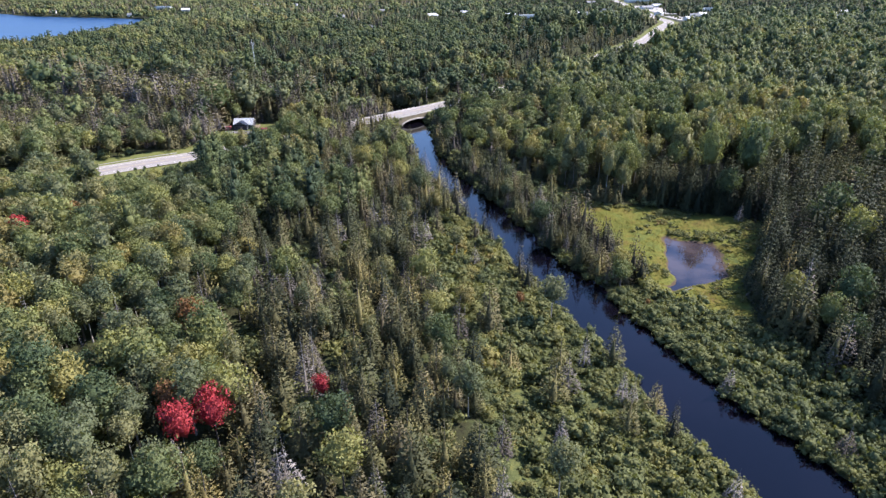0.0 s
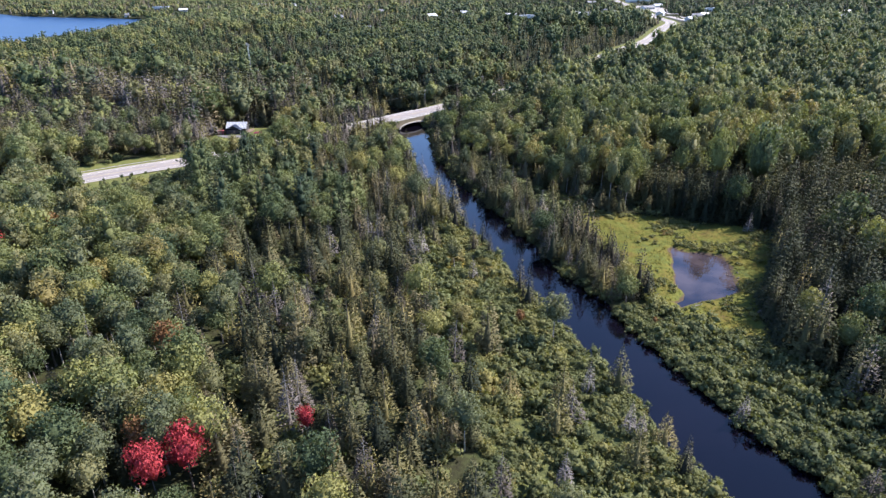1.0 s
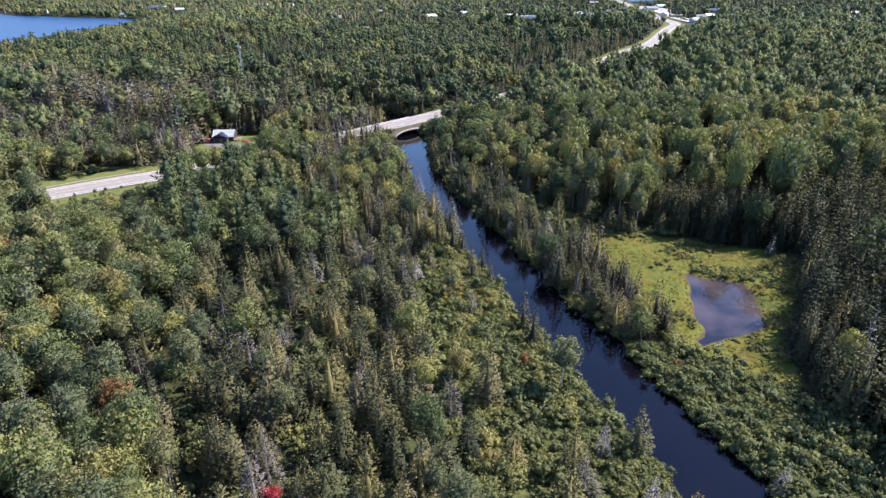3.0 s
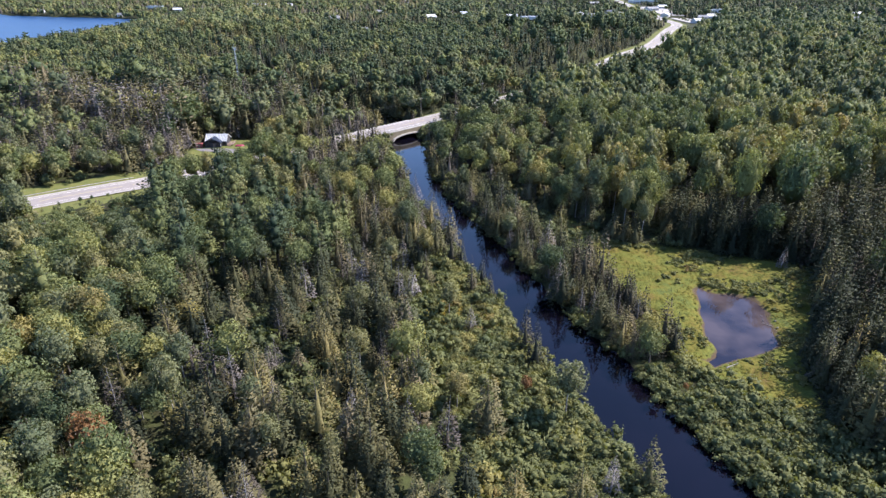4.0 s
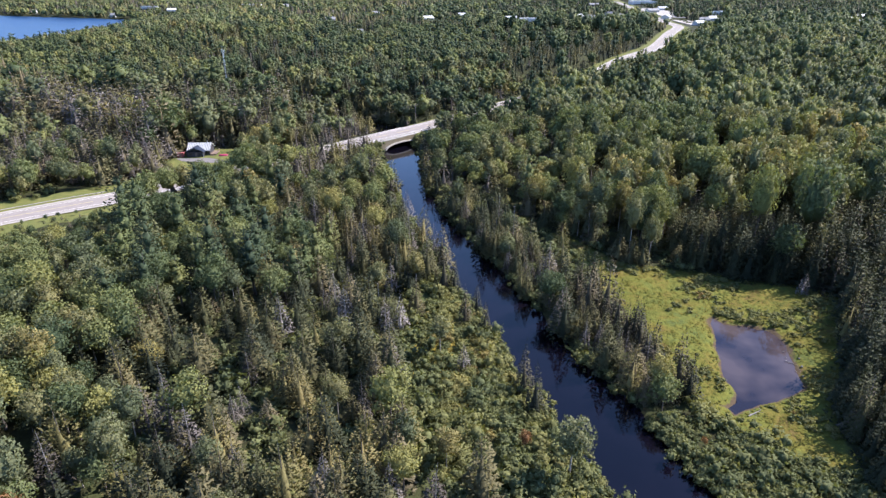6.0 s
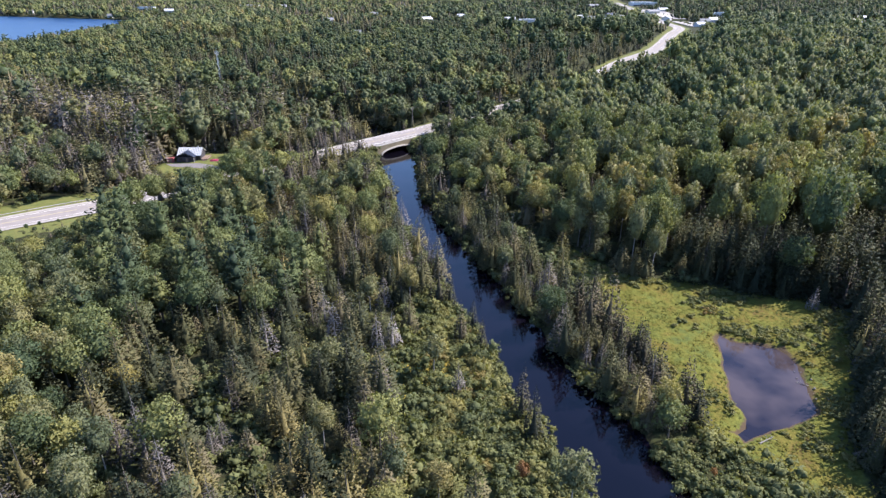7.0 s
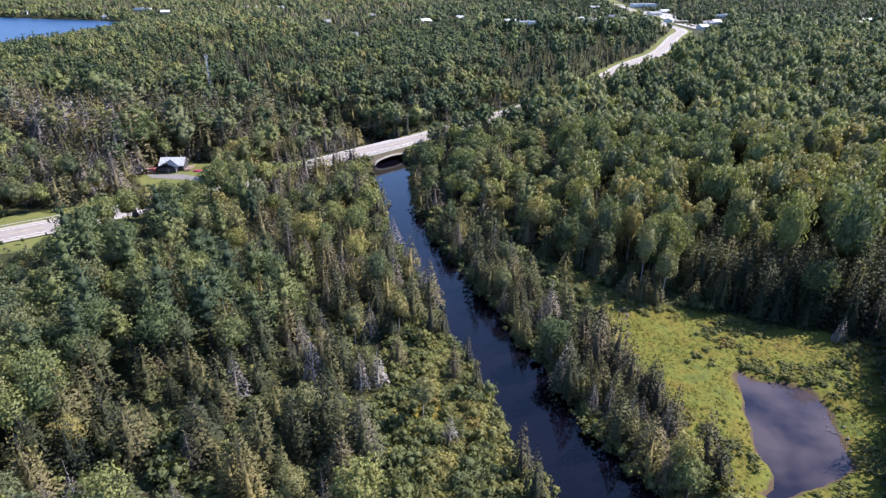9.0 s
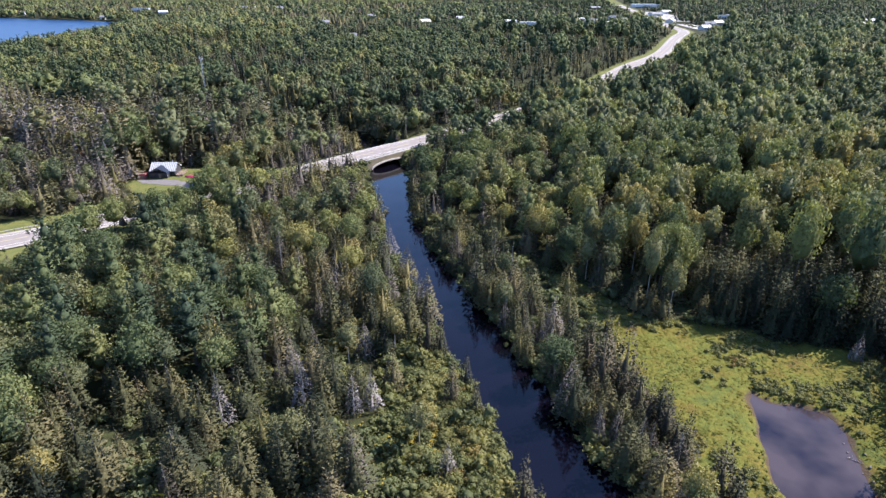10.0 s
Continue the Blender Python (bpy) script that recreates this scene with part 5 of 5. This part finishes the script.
def shop(x, y, rot, w, d, h, label):
    """A flat-roofed shop with a parapet, a long shopfront and a roof unit."""
    z = float(height(np.array([x]), np.array([y]))[0])
    e = base_at("shop_building", x, y, z - 0.2, rot, label, "building", "houses of the town")
    part("wall", box(-w / 2, -d / 2, 0, w / 2, d / 2, h), WHITE, e)
    part("roof", box(-w / 2 + 0.3, -d / 2 + 0.3, h + 0.004, w / 2 - 0.3, d / 2 - 0.3, h + 0.1), WHITEROOF, e)
    for y0, y1 in ((-d / 2, -d / 2 + 0.25), (d / 2 - 0.25, d / 2)):
        part("parapet", box(-w / 2, y0, h + 0.004, w / 2, y1, h + 0.7), WHITE, e)
    for i in range(int(w // 4)):
        add_window(e, -w / 2 + 2 + i * 4, -d / 2, 1.5, 2.6, 2.0)
    part("roof_unit", box(-2, -1, h + 0.1, 1, 1.2, h + 1.3, 0.05), GALVANISED, e)
    return e


# ---- the cottage with its yard ----
def cottage():
    e = base_at("cottage", -93.5, 285.5, 3.95, 3, "dark cottage with a striped metal roof and blue front gable", "house")
    w, d, h, pitch = 10.6, 7.6, 2.9, 2.5
    part("wall", profile([(-d / 2, 0), (d / 2, 0), (d / 2, h), (0, h + pitch), (-d / 2, h)], -w / 2, w / 2), SIDING, e)
    k = pitch / (d / 2)
    for s in (-1, 1):
        a, b = (0, h + pitch + 0.03), (s * (d / 2 + 0.6), h - 0.6 * k + 0.03)
        roof = part("roof", profile([a, b, (b[0], b[1] + 0.12), (a[0], a[1] + 0.12)], -w / 2 - 0.5, w / 2 + 0.5), ROOFSTEEL, e, "pale standing-seam metal roof")
        for i in range(15):
            x = -w / 2 - 0.35 + i * (w + 0.7) / 14
            part("seam", profile([(a[0], a[1] + 0.125), (b[0], b[1] + 0.125), (b[0], b[1] + 0.20), (a[0], a[1] + 0.20)], x - 0.11, x + 0.11), SHINGLE, roof)
    # the front gable
    gw, gd = 8.2, 3.0
    g = part("front_gable", box(-gw / 2 - 1.0, -d / 2 - gd, 0.0, gw / 2 - 1.0, -d / 2 - 0.004, h - 0.3), SIDING, e)
    for s in (-1, 1):
        bm = profile([(0, h + 1.75), (s * (gw / 2 + 0.5), h - 0.45), (s * (gw / 2 + 0.5), h - 0.33), (0, h + 1.87)], 0, gd + 3.0)
        bm.transform(Matrix.Translation((-1.0, -d / 2 - gd - 0.5, 0)) @ Matrix(((0, 1, 0, 0), (1, 0, 0, 0), (0, 0, 1, 0), (0, 0, 0, 1))))
        bmesh.ops.recalc_face_normals(bm, faces=bm.faces[:])
        part("gable_roof", bm, BLUESTEEL, g, "dark blue metal gable roof")
    for x in (-3.2, 1.3):
        add_window(e, x, -d / 2 - gd, 1.5, 1.3, 1.2, SIDING)
    add_window(e, 4.2, -d / 2, 1.5, 1.3, 1.2, SIDING)
    part("door", box(-0.9, -d / 2 - gd - 0.05, 0.05, 0.05, -d / 2 - gd + 0.03, 2.1), TIMBER, e)
    part("downpipe", box(2.9, -d / 2 - gd - 0.12, 0.05, 3.08, -d / 2 - gd - 0.02, 2.9), WHITE, e)
    part("flue", rod((3.4, 0.8, h + 1.2), (3.4, 0.8, h + pitch + 0.9), 0.16, 10), GALVANISED, e)
    # timber deck
    deck = part("deck", box(5.4, -4.0, 0.55, 8.6, 2.5, 0.72), TIMBER, e, "weathered timber deck with a railing")
    for x, y in ((5.6, -3.9), (7.0, -3.9), (8.5, -3.9), (8.5, -1.8), (8.5, 0.3), (8.5, 2.4)):
        part("post", box(x - 0.06, y - 0.06, -0.1, x + 0.06, y + 0.06, 1.75), TIMBER, deck)
    part("rail", box(5.6, -3.98, 1.6, 8.56, -3.88, 1.72), TIMBER, deck)
    part("rail", box(8.45, -3.86, 1.6, 8.56, 2.45, 1.72), TIMBER, deck)
    part("step", box(6.2, -4.9, 0.0, 7.6, -4.02, 0.3), TIMBER, deck)
    e.scale = (0.8, 0.8, 0.8)
    return e


cottage()


def shed(x, y, rot):
    e = base_at("garden_shed", x, y, 3.95, rot, "small red-painted garden shed beside the gravel yard", "shed")
    part("wall", profile([(-1.2, 0), (1.2, 0), (1.2, 1.9), (-1.2, 2.2)], -1.5, 1.5), REDBOARD, e)
    part("roof", profile([(-1.4, 2.24), (1.4, 1.9), (1.4, 2.0), (-1.4, 2.34)], -1.7, 1.7), REDBOARD, e)
    part("door", box(-0.5, -1.24, 0.05, 0.5, -1.16, 1.8), TIMBER, e)
    e.scale = (0.8, 0.8, 0.85)


shed(-99.6, 280.0, 8)


def boat(x, y, rot):
    """A small upturned boat with a rounded hull and a keel."""
    e = base_at("upturned_boat", x, y, 3.98, rot, "small crimson boat lying upturned on the lawn", "boat")
    bm = bmesh.new()
    rings = []
    for i in range(9):
        s = i / 8 * 2 - 1
        w = 0.75 * (1 - abs(s) ** 2.4) + 0.03
        rings.append([bm.verts.new((s * 2.0, w * math.cos(a), 0.72 * (1 - 0.3 * s * s) * math.sin(a) * (1 - abs(s) ** 4 * 0.6))) for a in [math.pi * j / 6 for j in range(7)]])
    for p, q in zip(rings, rings[1:]):
        for j in range(6):
            bm.faces.new((p[j], q[j], q[j + 1], p[j + 1]))
    bmesh.ops.recalc_face_normals(bm, faces=bm.faces[:])
    part("hull", bm, CRIMSON, e)
    part("keel", box(-1.7, -0.03, 0.60, 1.7, 0.03, 0.72), CRIMSON, e)


boat(-83.5, 282.0, 15)
yard = part("gravel_yard", solid([(-101, 277.5), (-88, 278.5), (-82, 276), (-73, 268.5), (-68, 262), (-72, 261.5), (-78, 268), (-84, 272), (-97, 274)], 3.7, 4.06), YARDGRAVEL, None)
tagged(yard, "pale grey gravel yard in front of the cottage", "driveway", kind="structure")


# ---- the bridge over the river ----
def bridge():
    u = Vector((0.68, 0.733, 0)).normalized()
    rot = math.degrees(math.atan2(u.y, u.x))
    e = base_at("road_bridge", -19.0, 315.2, 0.0, rot, "low concrete arch bridge carrying the highway over the river", "bridge")
    span, rise_, half = 9.0, 2.1, 6.4
    arc = [(-span * math.cos(math.pi * i / 16), 0.15 + rise_ * math.sin(math.pi * i / 16) ** 0.85) for i in range(17)]

    def arch(y0, y1, outer):
        bm = bmesh.new()
        ring = [(x, z) for x, z in arc] + [(x, z) for x, z in reversed(outer)]
        f = bm.faces.new([bm.verts.new((x, y0, z)) for x, z in ring])
        r = bmesh.ops.extrude_face_region(bm, geom=[f])
        bmesh.ops.translate(bm, verts=[v for v in r["geom"] if isinstance(v, bmesh.types.BMVert)], vec=(0, y1 - y0, 0))
        bmesh.ops.recalc_face_normals(bm, faces=bm.faces[:])
        bmesh.ops.triangulate(bm, faces=bm.faces[:])
        return bm

    flat = [(-span - 2.5, -1.0)] + [(-span - 2.5 + (2 * span + 5) * i / 14, 4.4) for i in range(15)] + [(span + 2.5, -1.0)]
    part("arch_barrel", arch(-half, half, flat), EARTH, e, "earth-stained spandrel of the arch")
    for s in (-1, 1):
        y0, y1 = sorted((s * half + s * 0.004, s * (half + 0.45)))
        ring = [(x * 1.06 + (0.0), z * 1.06 + 0.42) for x, z in arc]
        part("arch_ring", arch(y0, y1, ring), CONCRETE, e, "pale stained concrete arch edge")
        y0, y1 = sorted((s * (half - 0.5), s * half))
        part("kerb", box(-span - 3, y0, 4.354, span + 3, y1, 4.75, 0.04), CONCRETE, e)


bridge()


def guard_rail(a, b, offset, label):
    """A steel beam rail on posts along part of the road."""
    first = LINE[a]
    e = base_at("guard_rail", first.x, first.y, first.z, 0, label, "guard rail")
    pts = []
    for i in range(a, b):
        d = LINE[i + 1] - LINE[i - 1]
        n = Vector((d.y, -d.x, 0)).normalized()
        pts.append(LINE[i] + n * offset - first)
    for p, q in zip(pts, pts[1:]):
        part("beam", rod(p + Vector((0, 0, 0.62)), q + Vector((0, 0, 0.62)), 0.11, 4), GUARD, e)
        for m in (p, (p + q) / 2):
            part("post", box(m.x - 0.08, m.y - 0.08, m.z - 0.9, m.x + 0.08, m.y + 0.08, m.z + 0.7), POLEWOOD, e)


near_i = min(range(len(LINE)), key=lambda i: (LINE[i] - Vector((-14, 321, 4.6))).length)
guard_rail(near_i - 4, near_i + 5, 5.9, "galvanised guard rail along the bridge approach")
left_i = min(range(len(LINE)), key=lambda i: (LINE[i] - Vector((-107, 215, 8))).length)
guard_rail(left_i - 5, left_i + 4, -6.0, "galvanised guard rail beside the highway verge")


# ---- poles and wires ----
def utility_pole(x, y, rot):
    z = float(height(np.array([x]), np.array([y]))[0])
    e = base_at("utility_pole", x, y, z, rot, "weathered timber utility pole with a cross-arm", "utility pole", "utility poles by the highway")
    part("pole", rod((0, 0, -0.3), (0, 0, 9.5), 0.17, 8), POLEWOOD, e)
    part("cross_arm", box(-1.2, -0.07, 8.6, 1.2, 0.07, 8.75), POLEWOOD, e)
    for i in (-1.1, -0.4, 0.4, 1.1):
        part("insulator", rod((i, 0, 8.75), (i, 0, 9.0), 0.06, 6), GALVANISED, e)
    return Vector((x, y, z + 9.0))


tops = [utility_pole(x, y, 45) for x, y in ((-66, 290), (-37, 318), (-9, 341), (24, 377))]
for p, q in zip(tops, tops[1:]):
    for off in (-1.1, 0.4):
        cu = bpy.data.curves.new("wire", "CURVE")
        cu.dimensions, cu.bevel_depth = "3D", 0.022
        sp = cu.splines.new("POLY")
        sp.points.add(8)
        for i in range(9):
            s = i / 8
            m = p.lerp(q, s) + Vector((off * 0.7, -off * 0.7, -1.1 * 4 * s * (1 - s)))
            sp.points[i].co = (*m, 1)
        cu.materials.append(RUBBER)
        tagged(new("overhead_wire", cu), "thin black overhead wire between utility poles", "wire", "overhead wires")


def mast(x, y, top):
    """A slim lattice mast: three legs, rungs, braces and a head with antennas."""
    z = float(height(np.array([x]), np.array([y]))[0])
    e = base_at("lattice_mast", x, y, z, 10, "slim grey steel lattice radio mast above the trees", "radio mast")
    h = top - z
    legs = [Vector((0.55 * math.cos(a), 0.55 * math.sin(a), 0)) for a in (0.5, 2.6, 4.7)]
    for v in legs:
        part("leg", rod(v, v * 0.7 + Vector((0, 0, h)), 0.09, 5), GALVANISED, e)
    n = 14
    for i in range(n):
        for a, b in ((0, 1), (1, 2), (2, 0)):
            part("brace", rod(legs[a] * (1 - 0.3 * i / n) + Vector((0, 0, h * i / n)), legs[b] * (1 - 0.3 * (i + 1) / n) + Vector((0, 0, h * (i + 1) / n)), 0.045, 4), GALVANISED, e)
    part("antenna", box(-0.9, -0.12, h - 1.2, -0.6, 0.12, h + 0.8, 0.03), WHITE, e)
    part("antenna", box(0.6, -0.12, h - 1.6, 0.9, 0.12, h + 0.4, 0.03), WHITE, e)
    part("rod", rod((0, 0, h), (0, 0, h + 2.2), 0.05, 5), GALVANISED, e)


mast(-123, 412, 29.0)


# ---- the town beyond the woods ----
for x, y, rot, w, d, wall, roof in TOWN:
    if not wall:
        continue
    tone = "red" if wall is REDBOARD else "dark" if wall is SIDING else "white"
    top_ = "white metal" if roof is WHITEROOF else "blue metal" if roof is BLUESTEEL else "grey shingle"
    plain_house(x, y, rot, w, d, 3.4, 2.2, wall, roof, tone + "-sided gabled house with a " + top_ + " roof among trees")
for lot in ([(308, 925), (338, 930), (366, 1140), (329, 1140)], [(296, 800), (322, 806), (318, 880), (298, 880)]):
    tagged(part("gravel_lot", solid(lot, 12.6, 14.02), GRAVEL, None), "pale gravel parking lot beside the highway", "parking lot", kind="structure")
shop(108, 824, 5, 22, 13, 5.5, "long white flat-roofed building among the trees")
shop(376, 1266, 8, 46, 22, 6.5, "large white flat-roofed shop beside the highway")
shop(413, 999, 3, 30, 10, 4.5, "long low white building at the edge of town")
shop(-321, 1155, 5, 34, 16, 5.5, "long white flat-roofed building in the far woods")
shop(-492, 1150, 5, 26, 12, 5.0, "long white flat-roofed building behind the lake shore")


# ---- driftwood and stones by the water ----
def fallen_log(x, y, z, rot, length, r, label):
    e = base_at("fallen_log", x, y, z, rot, label, "log", "fallen logs")
    v, f = limb(np.array([-length / 2, 0, r]), np.array([length / 2, 0.2, r * 1.1]), r, 8)
    trunk = new("trunk", mesh_of("trunk", v, f, [SILVER]))
    trunk.parent = e
    for i in range(5):
        b = np.array([-length / 2 + length * (i + 1) / 6, 0, r])
        v, f = limb(b, b + np.array([0.5, (-1) ** i * 0.8, 0.45]), r * 0.3, 4)
        br = new("branch", mesh_of("branch", v, f, [SILVER]))
        br.parent = e


fallen_log(60.2, 131.6, 0.35, 25, 3.6, 0.16, "pale bleached log lying at the pond's edge")
fallen_log(40.3, 79.5, -0.1, 115, 4.5, 0.14, "dead branch lying in the dark river")
fallen_log(44.0, 122.5, 0.1, 60, 3.2, 0.15, "bleached log stranded on the river bank")
fallen_log(75.2, 147.5, 0.05, 140, 3.0, 0.09, "bleached dead branch lying in the shallow pond margin")
fallen_log(75.8, 144.6, 0.05, 75, 2.4, 0.08, "bleached dead branch lying in the shallow pond margin")
for i in range(11):
    a = i * 0.77
    x, y = 75.6 + 1.3 * math.sin(a * 5), 141 + i * 1.1 + 0.8 * math.sin(a * 3)
    bm = bmesh.new()
    bmesh.ops.create_icosphere(bm, subdivisions=1, radius=0.12 + 0.12 * (i * 37 % 10) / 10)
    for v in bm.verts:
        v.co *= 0.8 + 0.4 * abs(math.sin(v.co.x * 31 + v.co.y * 17 + i))
        v.co.z *= 0.6
    st = part("stone", bm, YARDGRAVEL, None)
    st.location = (x, y, max(0.05, float(height(np.array([x]), np.array([y]))[0])) + 0.05)
    tagged(st, "small grey stone at the pond's muddy edge", "stone", "stones by the pond")
